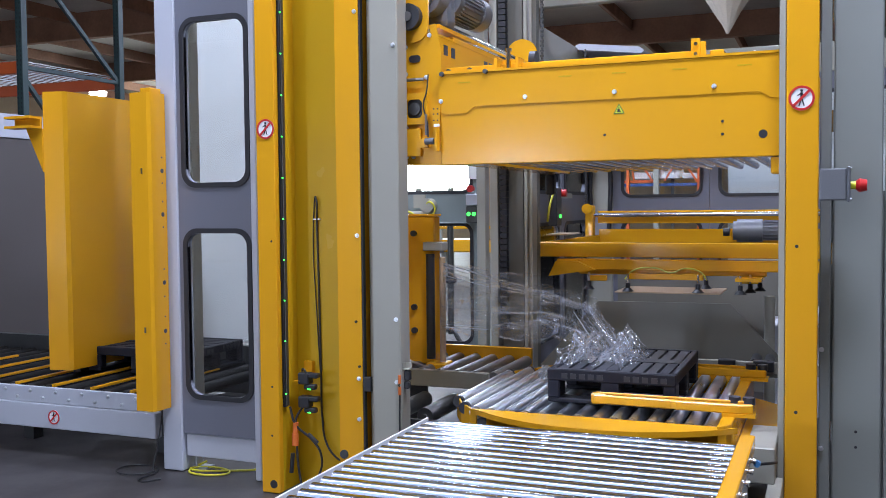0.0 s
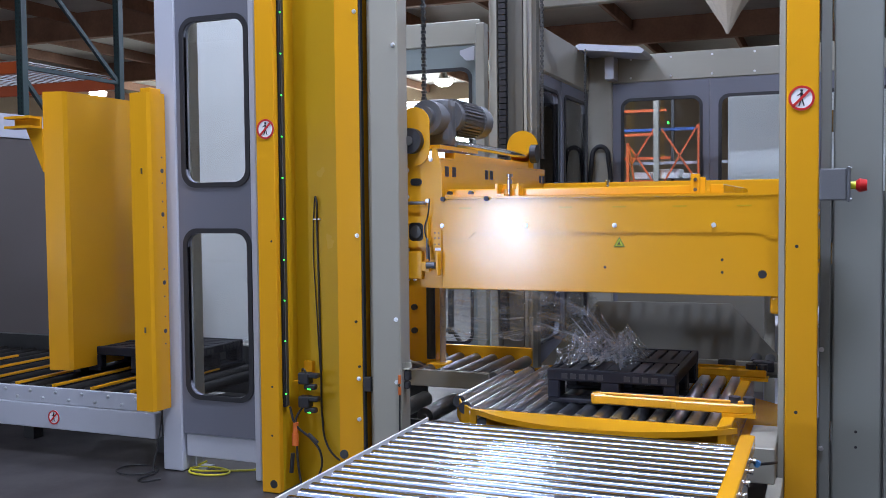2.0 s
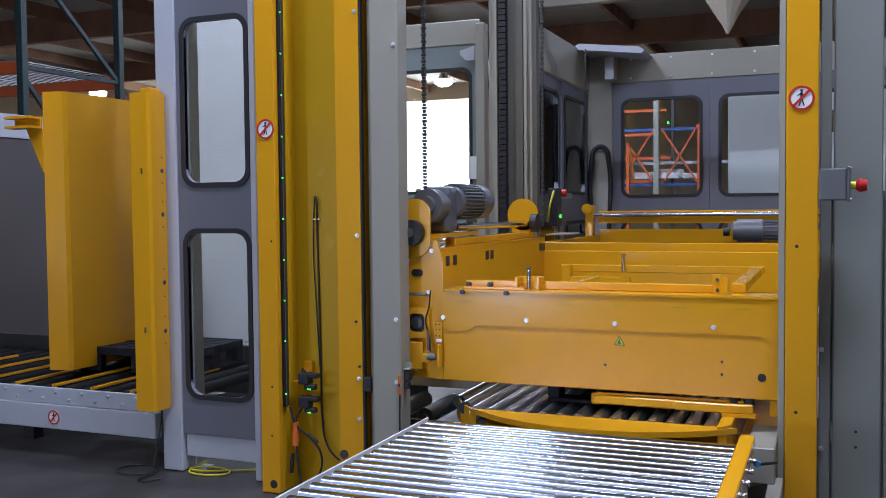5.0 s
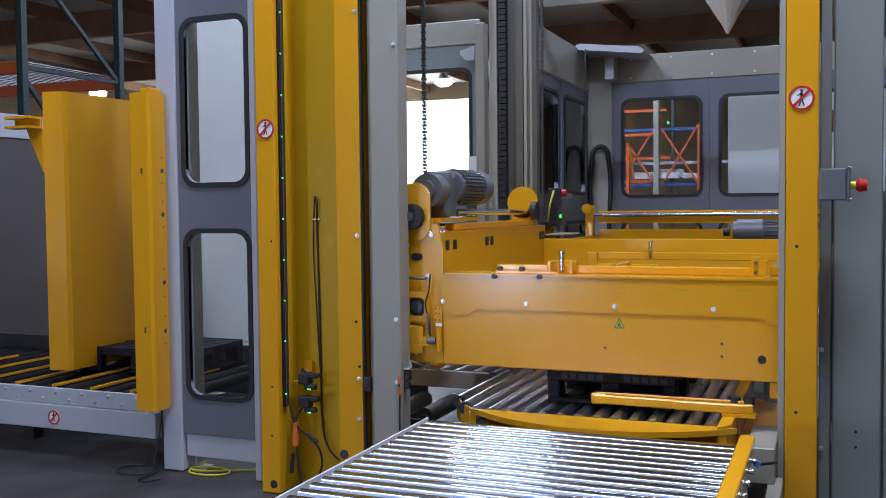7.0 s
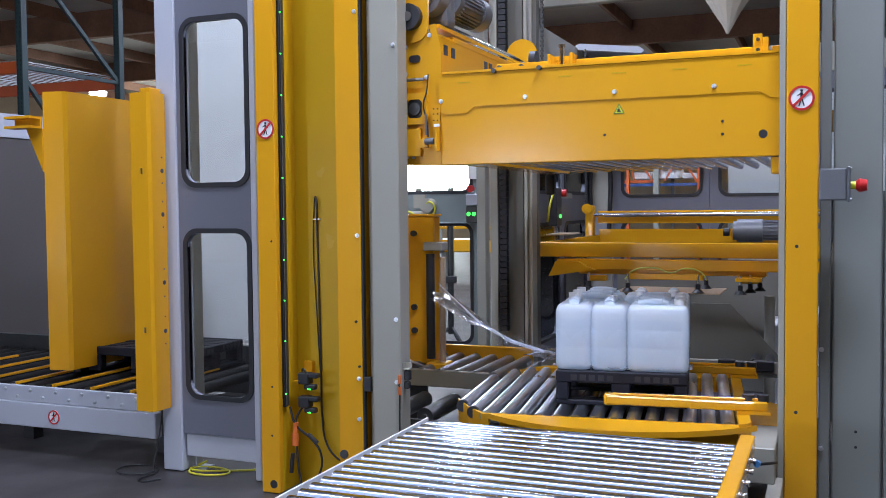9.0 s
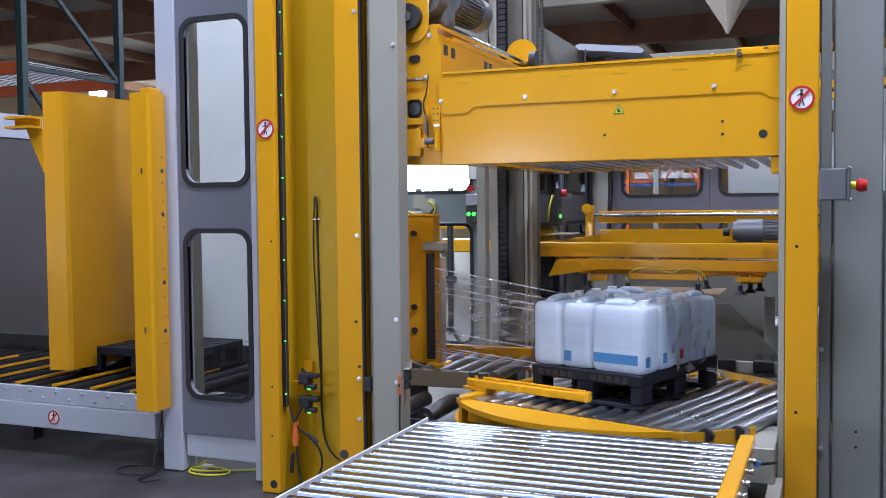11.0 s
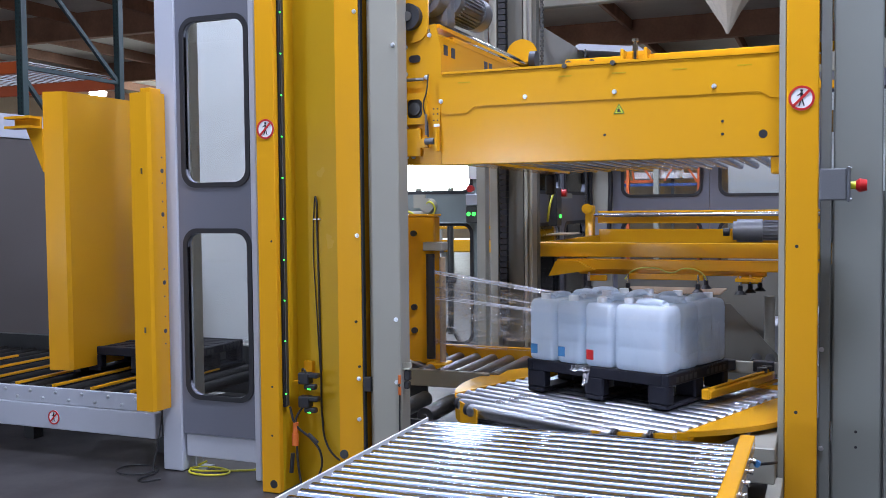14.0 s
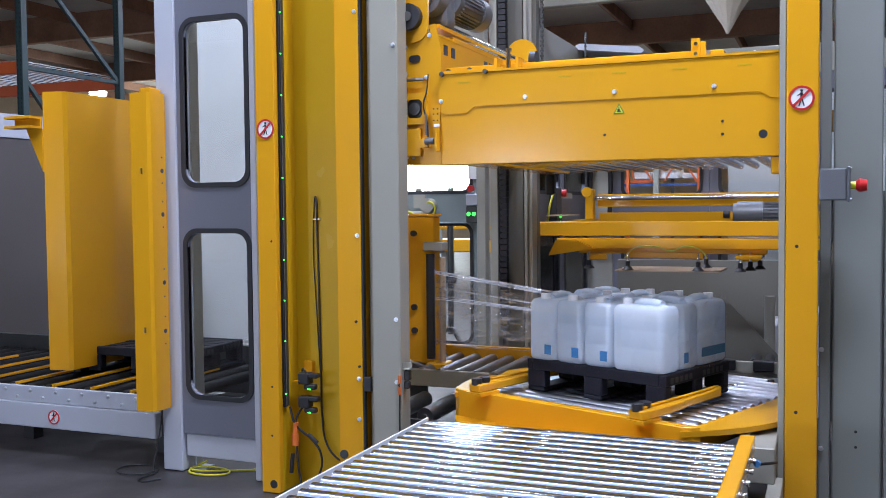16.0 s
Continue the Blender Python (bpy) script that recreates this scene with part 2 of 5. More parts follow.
def frame_loop(outer, inner, axis, a, b):
    """A plate from a to b with one opening; the two outlines have as many points."""
    bm = bmesh.new()
    def at(p, d):
        return {"x": (d, p[0], p[1]), "y": (p[0], d, p[1]), "z": (p[0], p[1], d)}[axis]
    k = len(outer)
    g = [[bm.verts.new(at(p, d)) for p in o] for d in (a, b) for o in (outer, inner)]
    for i in range(k):
        j = (i + 1) % k
        for p, q in ((0, 1), (3, 2), (1, 3), (2, 0)):
            bm.faces.new((g[p][i], g[p][j], g[q][j], g[q][i]))
    bmesh.ops.recalc_face_normals(bm, faces=bm.faces)
    return bm


def part(name, bm, mat, parent=None, label="", kind="", smooth=False):
    me = bpy.data.meshes.new(name)
    bmesh.ops.recalc_face_normals(bm, faces=bm.faces)
    bm.to_mesh(me)
    bm.free()
    me.materials.append(mat)
    if smooth:
        me.shade_smooth()
    ob = new(name, me)
    if parent:
        ob.parent = parent
    return tagged(ob, label, "", "", kind)


def thing(name, label, category, group="", at=(0, 0, 0), kind=""):
    ob = new(name)
    ob.empty_display_size = 0.1
    ob.location = at
    return tagged(ob, label, category, group, kind)


def shared(name, me, parent, m, label=""):
    ob = new(name, me)
    ob.parent = parent
    ob.matrix_basis = m
    return tagged(ob, label)


def mesh_of(name, bm, mat):
    me = bpy.data.meshes.new(name)
    bmesh.ops.recalc_face_normals(bm, faces=bm.faces)
    bm.to_mesh(me)
    bm.free()
    me.materials.append(mat)
    return me


def cable(name, points, r, mat, parent=None, label="", category=""):
    cu = bpy.data.curves.new(name, "CURVE")
    cu.dimensions, cu.bevel_depth, cu.bevel_resolution, cu.resolution_u = "3D", r, 2, 6
    sp = cu.splines.new("BEZIER")
    sp.bezier_points.add(len(points) - 1)
    for bp, p in zip(sp.bezier_points, points):
        bp.co, bp.handle_left_type, bp.handle_right_type = p, "AUTO", "AUTO"
    tmp = bpy.data.objects.new(name, cu)
    scene.collection.objects.link(tmp)
    me = bpy.data.meshes.new_from_object(tmp.evaluated_get(bpy.context.evaluated_depsgraph_get()))
    bpy.data.objects.remove(tmp)
    me.materials.clear()
    me.materials.append(mat)
    ob = new(name, me)
    if parent:
        ob.parent = parent
    return tagged(ob, label, category)


BOLT = mesh_of("bolt", tube(tube(bmesh.new(), (0, 0, 0), (0, -0.004, 0), 0.011, 10), (0, -0.004, 0), (0, -0.012, 0), 0.0075, 6), ZINC)


def bolt(parent, x, y, z, m=None):
    return shared("bolt", BOLT, parent, m if m else Matrix.Translation((x, y, z)), "zinc-plated bolt")


# ---- the hall ----
def slab(name, label, mat, *b, kind="structure"):
    return tagged(part(name, boxes(b), mat), label, name.split("_")[0], "", kind)


XW, XE, YS, YN = -30.0, 12.0, -14.0, 34.0
slab("floor", "dark worn concrete floor with tyre marks", CONCRETE, XW, XE, YS, YN, -0.2, 0)
sx0, sx1, sy0, sy1 = SKYLIGHT
tagged(part("ceiling", boxes((XW, sx0, YS, YN, ROOF, ROOF + 0.15), (sx1, XE, YS, YN, ROOF, ROOF + 0.15), (sx0, sx1, YS, sy0, ROOF, ROOF + 0.15), (sx0, sx1, sy1, YN, ROOF, ROOF + 0.15)), ROOFING),
       "white lined warehouse roof over timber beams", "ceiling", "", "structure")
slab("wall_west", "tan plastered warehouse wall", TANWALL, XW - 0.2, XW, YS, YN, 0, ROOF)
slab("wall_east", "tan plastered warehouse wall", TANWALL, XE, XE + 0.2, YS, YN, 0, ROOF)


def wall_with_opening(name, y0, y1, ox0, ox1, oz0, oz1):
    bm = boxes((XW, ox0, y0, y1, 0, ROOF), (ox1, XE, y0, y1, 0, ROOF), (ox0, ox1, y0, y1, oz1, ROOF))
    if oz0 > 0:
        box(bm, ox0, ox1, y0, y1, 0, oz0)
    return tagged(part(name, bm, TANWALL), "tan plastered warehouse wall with a daylight opening", "wall", "", "structure")


wall_with_opening("wall_south", YS - 0.2, YS, -8.1, -6.3, 0.0, 2.6)
wall_with_opening("wall_north", YN, YN + 0.2, -22.0, -12.72, 1.95, 5.6)
for name, y, x0, x1, z0, z1 in (("backdrop_yard", YN + 1.0, -25.0, -10.0, 1.0, 6.15), ("backdrop_dock", YS - 1.0, -11, -5, -0.1, 4.0)):
    tagged(part(name, boxes((x0, x1, y - 0.02, y + 0.02, z0, z1)), DAYLIGHT), "bright daylight outside the hall", "backdrop", "", "structure")


def roof_beam(x0, x1, y0, y1, z0, z1):
    return tagged(part("roof_beam", boxes((x0, x1, y0, y1, z0, z1), bevel=0.01), WOOD), "dark brown timber roof beam", "beam", "roof beams", "structure")


for y in (-8, 6.5, 11.5, 18, 24.5):
    roof_beam(XW, XE, y, y + 0.2, ROOF - 0.62, ROOF - 0.004)
for x in [XW + 1.2 + 2.4 * i for i in range(17)]:
    for y0, y1 in ((6.7, 11.5), (11.7, 18), (18.2, 24.5), (24.7, 34)):
        roof_beam(x, x + 0.1, y0, y1, ROOF - 0.3, ROOF - 0.004)


for y in (-2.3, -0.2):
    roof_beam(sx0, sx1, y, y + 0.2, ROOF - 0.25, ROOF - 0.004)


def strip_lamp(x, y, n):
    t = thing("strip_lamp", "unseen long white strip lamp added below the roof", "lamp", "hall lamps", (x, y, ROOF))
    part("housing", boxes((-n / 2 - 0.03, n / 2 + 0.03, -0.17, 0.17, -0.66, -0.56), bevel=0.02), WHITE_GREY, t)
    part("rod", tubes(((-n / 3, 0, -0.56), (-n / 3, 0, -0.004), 0.012), ((n / 3, 0, -0.56), (n / 3, 0, -0.004), 0.012)), DULL_STEEL, t)
    part("diffuser", boxes((-n / 2, n / 2, -0.14, 0.14, -0.675, -0.661)), LAMPGLOW, t, "glowing lamp tube cover")


for lx, ly, length, watts in LAMPS:
    strip_lamp(lx, ly, length)


def high_bay(x, y):
    t = thing("high_bay_lamp", "glowing high-bay lamp far off under the roof", "lamp", "far lamps", (x, y, ROOF))
    part("hood", tube(bmesh.new(), (0, 0, -0.5), (0, 0, -0.25), 0.2, 20, 0.1), DULL_STEEL, t)
    part("rod", tubes(((0, 0, -0.25), (0, 0, -0.004), 0.02)), DULL_STEEL, t)
    part("lens", tube(tube(bmesh.new(), (0, 0, -0.62), (0, 0, -0.5), 0.3, 20, 0.3), (0, 0, -0.72), (0, 0, -0.62), 0.15, 20, 0.3), LAMPGLOW, t, "bright lamp lens")


high_bay(-24.1, 26.9)
high_bay(-11.92, 29.5)


# ---- guard panels with round-cornered windows ----
def seg_panel(parent, x0, x1, z0, z1, wx0, wx1, wz0, wz1, mat=SLATE, seal=0.027):
    part("panel_sheet", frame_loop(rounded(x0, x1, z0, z1, 0.001, 8), rounded(wx0, wx1, wz0, wz1, 0.075, 8), "y", 0.0, 0.02), mat, parent)
    part("window_seal", frame_loop(rounded(wx0 - seal, wx1 + seal, wz0 - seal, wz1 + seal, 0.09, 8), rounded(wx0, wx1, wz0, wz1, 0.07, 8), "y", -0.008, 0.022), BLACK, parent, "black rubber window seal")
    p = part("pane", prism(rounded(wx0 - 0.004, wx1 + 0.004, wz0 - 0.004, wz1 + 0.004, 0.075, 8), "y", 0.006, 0.012), PANE, parent, "clear acrylic window pane")
    p.visible_shadow = False


def guard_panel(m, w, segs, win, label, mat=SLATE):
    """segs: (z0, z1, window z0, window z1); win: the window's x limits."""
    t = thing("safety_guard", label, "guard panel", "guard panels")
    t.matrix_world = m
    for z0, z1, a, b in segs:
        seg_panel(t, 0, w, z0, z1, win[0], win[1], a, b, mat)
    return t


def post(name, label, mat, *b, bevel=0.006, group="machine posts"):
    return tagged(part(name, boxes(b, bevel=bevel), mat), label, "post", group)


TALL = 3.1
WIN = [(0.22, 1.46, 0.44, 1.325), (1.46, TALL, 1.6, 2.465)]
guard_panel(Matrix.Translation((-3.312, 4.3, 0)), 0.482, WIN, (0.055, 0.44), "slate-grey guard panel with two clear round-cornered windows")
# rear left, the side run and the back run
for x in (-3.42, -4.24):
    guard_panel(Matrix.Translation((x, 7.2, 0)), 0.815, [(0.2, 1.42, 0.364, 1.305), (1.42, 2.75, 1.59, 2.55)], (0.1, 0.73), "grey-green guard panel with two clear windows and a cable tray", SAGE)
for y, w in ((7.0, 0.82), (7.84, 0.94)):
    guard_panel(pose(-2.1, y, 0, 0, 0, 90), w, [(0.2, 1.42, 0.4, 1.3), (1.42, 2.5, 1.58, 2.38)], (0.1, w - 0.1), "slate-grey guard door with two clear windows")
for x in (-1.868, -0.998, -0.128):
    guard_panel(Matrix.Translation((x, 8.8, 0)), 0.866, [(0.2, 1.42, 0.4, 1.3), (1.42, 2.58, 1.555, 2.41)], (0.1, 0.78), "slate-grey guard door with two clear windows")

post("frame_post", "pale grey steel frame post on the floor", WHITE_GREY, -3.445, -3.314, 4.29, 4.42, 0.006, TALL)
post("frame_post", "slim pale grey frame post", WHITE_GREY, -2.829, -2.79, 4.27, 4.36, 0.006, TALL)
post("rear_post", "grey steel corner post of the rear guards", GREY, -2.598, -2.522, 7.1, 7.19, 0, 2.9)
post("rear_post", "grey steel corner post of the rear guards", GREY, -2.415, -2.34, 6.9, 6.98, 0, 3.2)
post("rear_post", "grey steel corner post of the rear guards", GREY, -2.135, -1.875, 8.8, 8.9, 0, 2.83)
HEADER = post("rear_header", "pale grey header sheet over the guard doors", GREY, -1.87, 1.4, 8.79, 8.86, 2.584, 2.83)
post("rear_header", "pale grey header sheet over the guard doors", GREY, -2.14, -2.09, 6.9, 8.79, 2.52, 2.86)
post("rear_header", "pale grey header sheet over the guard panels", GREY, -4.3, -2.6, 7.19, 7.24, 2.755, 2.95)
post("cross_header", "long pale grey tie beam between the masts", GREY, -2.338, 1.2, 6.9, 6.98, 2.93, 3.04)

post("inner_wall", "pale grey inner sheet wall behind the guard doors", WHITE, -0.92, 1.2, 9.6, 9.64, 0.0, 2.5)
post("inner_wall", "grey inner sheet wall behind the side doors", GREY, -2.64, -2.6, 8.95, 11.2, 0.0, 2.6)
post("inner_post", "grey steel post behind the guard window", GREY, -3.57, -3.42, 4.56, 4.65, 0, TALL)
for i in range(9):
    for z in (2.62, 2.79):
        bolt(HEADER, -1.7 + 0.36 * i, 8.79, z)


# ---- front portal ----
def prohibition_sign(x, y, z, r=0.05):
    t = thing("warning_sign", "round red and white no-entry-for-walkers sticker", "sign", "prohibition stickers", (x, y, z))
    part("sticker_disc", tubes(((0, 0.001, 0), (0, -0.001, 0), r), n=32), WHITEPAINT, t)
    ring = frame_loop([(r * math.cos(a), r * math.sin(a)) for a in [i * math.pi / 16 for i in range(32)]],
                      [(r * 0.82 * math.cos(a), r * 0.82 * math.sin(a)) for a in [i * math.pi / 16 for i in range(32)]], "y", -0.0035, -0.001)
    part("red_ring", ring, RED, t)
    fig = bmesh.new()
    tube(fig, (0, -0.0012, 0.6 * r), (0, -0.003, 0.6 * r), 0.11 * r, 12)
    for x0, z0, x1, z1, w in ((0, 0.46, 0.0, -0.02, 0.11), (0.0, 0.02, -0.2, -0.62, 0.06), (0.0, 0.02, 0.2, -0.62, 0.06), (0, 0.4, -0.34, 0.2, 0.05), (0, 0.4, 0.28, 0.08, 0.05)):
        a, b = Vector((x0 * r, -0.002, z0 * r)), Vector((x1 * r, -0.002, z1 * r))
        s = (b - a).cross(Vector((0, 1, 0))).normalized() * w * r
        vs = [fig.verts.new(p) for p in (a + s, a - s, b - s * 0.8, b + s * 0.8)]
        fig.faces.new(vs)
    part("walking_mark", fig, BLACK, t, "black walking pictogram")
    part("red_bar", prism([(-0.66 * r, -0.52 * r), (-0.52 * r, -0.66 * r), (0.66 * r, 0.52 * r), (0.52 * r, 0.66 * r)], "y", -0.0045, -0.0036), RED, t)
    return t


def left_portal():
    t = thing("portal_post", "yellow folded-sheet portal post with a deep channel", "machine post", "portal posts")
    part("front_face", boxes((-2.69, -2.583, 4.12, 4.16, 0.004, TALL), bevel=0.004), YELLOW, t)
    # back and side carry the recess shade in their colour
    part("channel_back", boxes((-2.592, -2.2, 4.33, 4.345, 0.004, TALL)), SHADED_YELLOW, t)
    part("channel_side", boxes((-2.605, -2.592, 4.161, 4.345, 0.004, TALL)), SHADED_YELLOW, t)
    part("flange", prism([(-2.292, 4.33), (-2.245, 4.17), (-2.24, 4.13), (-2.112, 4.13), (-2.112, 4.345), (-2.2, 4.345)], "z", 0.004, TALL), YELLOW, t)
    for z in (2.40, 1.32, 0.62, 0.42):
        bolt(t, -2.13, 4.13, z)
    for x, z, r in ((-2.61, 1.29, 0.006), (-2.62, 0.55, 0.006), (-2.625, 0.3, 0.006), (-2.62, 0.05, 0.022), (-2.125, 0.68, 0.006), (-2.14, 0.9, 0.006)):
        part("hole", tubes(((x, 4.1195, z), (x, 4.13, z), r)), BLACK, t, "dark drilled hole")
    return t


left_portal()
prohibition_sign(-2.632, 4.119, 1.855)
prohibition_sign(-0.11, 4.119, 1.878)


def light_curtain():
    t = thing("light_curtain", "black safety light curtain with green indicator dots", "sensor")
    part("curtain_bar", boxes((-2.588, -2.572, 4.165, 4.2, 0.44, TALL), bevel=0.003), BLACK, t)
    part("lens_strip", boxes((-2.567, -2.56, 4.165, 4.185, 0.45, TALL)), DARK_STEEL, t)
    for i in range(11):
        z = 0.51 + (0.27 if i else 0) + 0.2075 * max(0, i - 1)
        part("indicator", tubes(((-2.5645, 4.164, z), (-2.5645, 4.16, z), 0.0042)), LED, t, "lit green indicator")


light_curtain()


def mast_left():
    t = thing("lift_mast", "light grey folded steel lift mast", "machine post", "lift masts")
    part("mast_shell", prism([(-2.1, 4.2), (-2.045, 4.112), (-2.035, 4.105), (-1.9, 4.105), (-1.893, 4.11), (-1.893, 4.21), (-2.1, 4.21)], "z", 0.004, TALL), GREY, t)
    for z in (2.22, 0.92, 0.62):
        bolt(t, -1.915, 4.105, z)
    part("latch", boxes((-2.1, -2.062, 4.12, 4.15, 0.56, 0.63), bevel=0.003), BLACK, t, "black latch")
    # black strip stands in for the dark gap between flange and mast
    part("dark_gap", boxes((-2.111, -2.102, 4.135, 4.16, 0.004, TALL)), BLACK, t)
    part("mast_core", boxes((-2.1, -2.045, 4.211, 4.42, 0.004, TALL)), MASTGREY, t)

    s = thing("photo_sensor", "black photo sensor with orange plug on a grey bracket", "sensor")
    part("bracket", boxes((-1.892, -1.858, 4.12, 4.16, 0.678, 0.682), (-1.892, -1.888, 4.12, 4.16, 0.56, 0.71), (-1.892, -1.858, 4.156, 4.16, 0.682, 0.71), bevel=0.001), GREY, s)
    part("sensor_body", boxes((-1.887, -1.858, 4.125, 4.155, 0.625, 0.675), (-1.887, -1.862, 4.125, 4.155, 0.585, 0.62), bevel=0.005), BLACK, s)
    part("plug", tubes(((-1.897, 4.098, 0.655), (-1.897, 4.098, 0.615), 0.007), ((-1.897, 4.098, 0.6), (-1.897, 4.098, 0.56), 0.007)), OCABLE, s, "orange cable plug")
    cable("cable", [(-1.897, 4.098, 0.615), (-1.9, 4.096, 0.607), (-1.897, 4.098, 0.6)], 0.004, CABLE, s)
    cable("cable", [(-1.897, 4.098, 0.56), (-1.9, 4.1, 0.4), (-1.895, 4.11, 0.2), (-1.9, 4.12, 0.01)], 0.004, CABLE, s)


mast_left()


def right_portal():
    t = thing("portal_post", "yellow folded-sheet portal post beside a grey cabinet", "machine post", "portal posts")
    part("front_face", boxes((-0.168, -0.044, 4.12, 4.18, 0.004, TALL), bevel=0.004), YELLOW, t)
    part("grey_edge", boxes((-0.196, -0.17, 4.135, 4.5, 0.004, TALL), bevel=0.003), GREY, t, "grey steel edge strip")
    for z in (2.32, 1.28, 0.6):
        part("hole", tubes(((-0.125, 4.1195, z), (-0.125, 4.13, z), 0.007)), BLACK, t, "dark drilled hole")
    for z in (2.42, 0.84, 0.42):
        bolt(t, -0.03, 4.285, z)


right_portal()


def cabinet():
    t = thing("control_cabinet", "tall grey painted steel control cabinet", "cabinet")
    part("corner_strip", boxes((-0.04, 0.004, 4.285, 4.34, 0.004, TALL), bevel=0.004), CABINET, t)
    part("door", boxes((0.012, 0.2, 4.29, 4.35, 0.004, TALL), bevel=0.006), CABINET, t, "grey cabinet door")
    part("door", boxes((0.21, 0.7, 4.29, 4.35, 0.004, TALL), bevel=0.006), CABINET, t, "grey cabinet door")
    part("body", boxes((-0.04, 0.7, 4.35, 4.9, 0.004, 1.5)), CABINET, t)
    for x, z in ((0.105, 0.5), (0.105, 0.435)):
        part("hole", tubes(((x, 4.2885, z), (x, 4.295, z), 0.006)), BLACK, t, "dark drilled hole")
    for z in (2.2, 1.75, 1.2, 0.45):
        part("hinge", tubes(((0.007, 4.288, z), (0.007, 4.288, z + 0.09), 0.005)), CHROME, t, "bright hinge pin")


cabinet()


def estop():
    t = thing("stop_button_box", "grey switch box with a red mushroom emergency stop", "switch")
    part("case", boxes((-0.042, 0.06, 4.1, 4.18, 1.465, 1.592), bevel=0.006, seg=2), MOTOR, t, "grey metal switch case")
    part("end_cover", boxes((0.061, 0.074, 4.098, 4.182, 1.458, 1.6), bevel=0.004), MOTOR, t)
    part("collar", tubes(((0.074, 4.14, 1.524), (0.094, 4.14, 1.524), 0.016)), SIGNYELLOW, t, "yellow collar")
    part("button", tube(tube(bmesh.new(), (0.094, 4.14, 1.524), (0.108, 4.14, 1.524), 0.018, 20, 0.028), (0.108, 4.14, 1.524), (0.135, 4.14, 1.524), 0.028, 20, 0.022), RED, t, "red mushroom push button")
    for y, z in ((4.104, 1.47), (4.176, 1.47), (4.104, 1.59), (4.176, 1.59)):
        part("screw", tubes(((0.074, y, z), (0.079, y, z), 0.005), n=8), CHROME, t)


estop()


# ---- roller conveyors ----
def roller_mesh(length, r, mat, n=16):
    bm = tube(bmesh.new(), (0, 0, 0), (0, length, 0), r, n)
    tube(bm, (0, -0.012, 0), (0, length + 0.012, 0), r * 0.3, 8)
    return mesh_of("roller", bm, mat)


def outfeed():
    t = thing("roller_conveyor", "outfeed conveyor with closely set bright steel rollers", "conveyor")
    r = 0.0365
    me = roller_mesh(1.29, r, STEEL, 24)
    y = 3.79
    while y > 1.3:
        shared("roller", me, t, pose(-0.33, y, DECK - r, 0, 0, 90) @ pose(0, 0, 0, 0, random.uniform(0, 360), 0))
        y -= 0.077
    part("left_rail", boxes((-1.65, -1.634, 1.25, 3.83, 0.3, DECK - 0.02), bevel=0.003), GREY, t, "pale grey side rail")
    part("rail_strip", boxes((-1.644, -1.636, 1.25, 3.83, DECK - 0.02, DECK + 0.002)), WHITE, t)
    part("right_rail", boxes((-0.318, -0.262, 1.25, 3.83, DECK - 0.02, DECK + 0.035), bevel=0.004), YELLOW, t, "yellow side guide rail")
    part("rail_web", boxes((-0.318, -0.29, 1.25, 3.83, 0.3, DECK - 0.02)), WHITE_GREY, t)
    # second box: dark sheet added under the rollers to darken their gaps
    part("end_plate", boxes((-1.63, -0.32, 3.832, 3.84, 0.32, DECK - 0.03), (-1.63, -0.32, 1.3, 3.832, 0.36, 0.37)), DARK_STEEL, t)
    for x in (-1.65, -0.31):
        for y in (3.6, 1.5):
            part("leg", boxes((x - 0.03, x + 0.03, y - 0.03, y + 0.03, 0, 0.3), bevel=0.003), GREY, t)
    me2 = mesh_of("adjuster", tube(tube(bmesh.new(), (0, 0, 0), (0.03, 0, 0), 0.008, 8), (0.03, 0, 0), (0.036, 0, 0), 0.013, 6), CHROME)
    for i in range(18):
        shared("adjuster", me2, t, Matrix.Translation((-0.288, 3.75 - 0.077 * i, DECK - 0.045 + 0.02 * (i % 2))), "bright axle bolt")


outfeed()

CENTRE = Vector((-0.94, 4.745, 0))


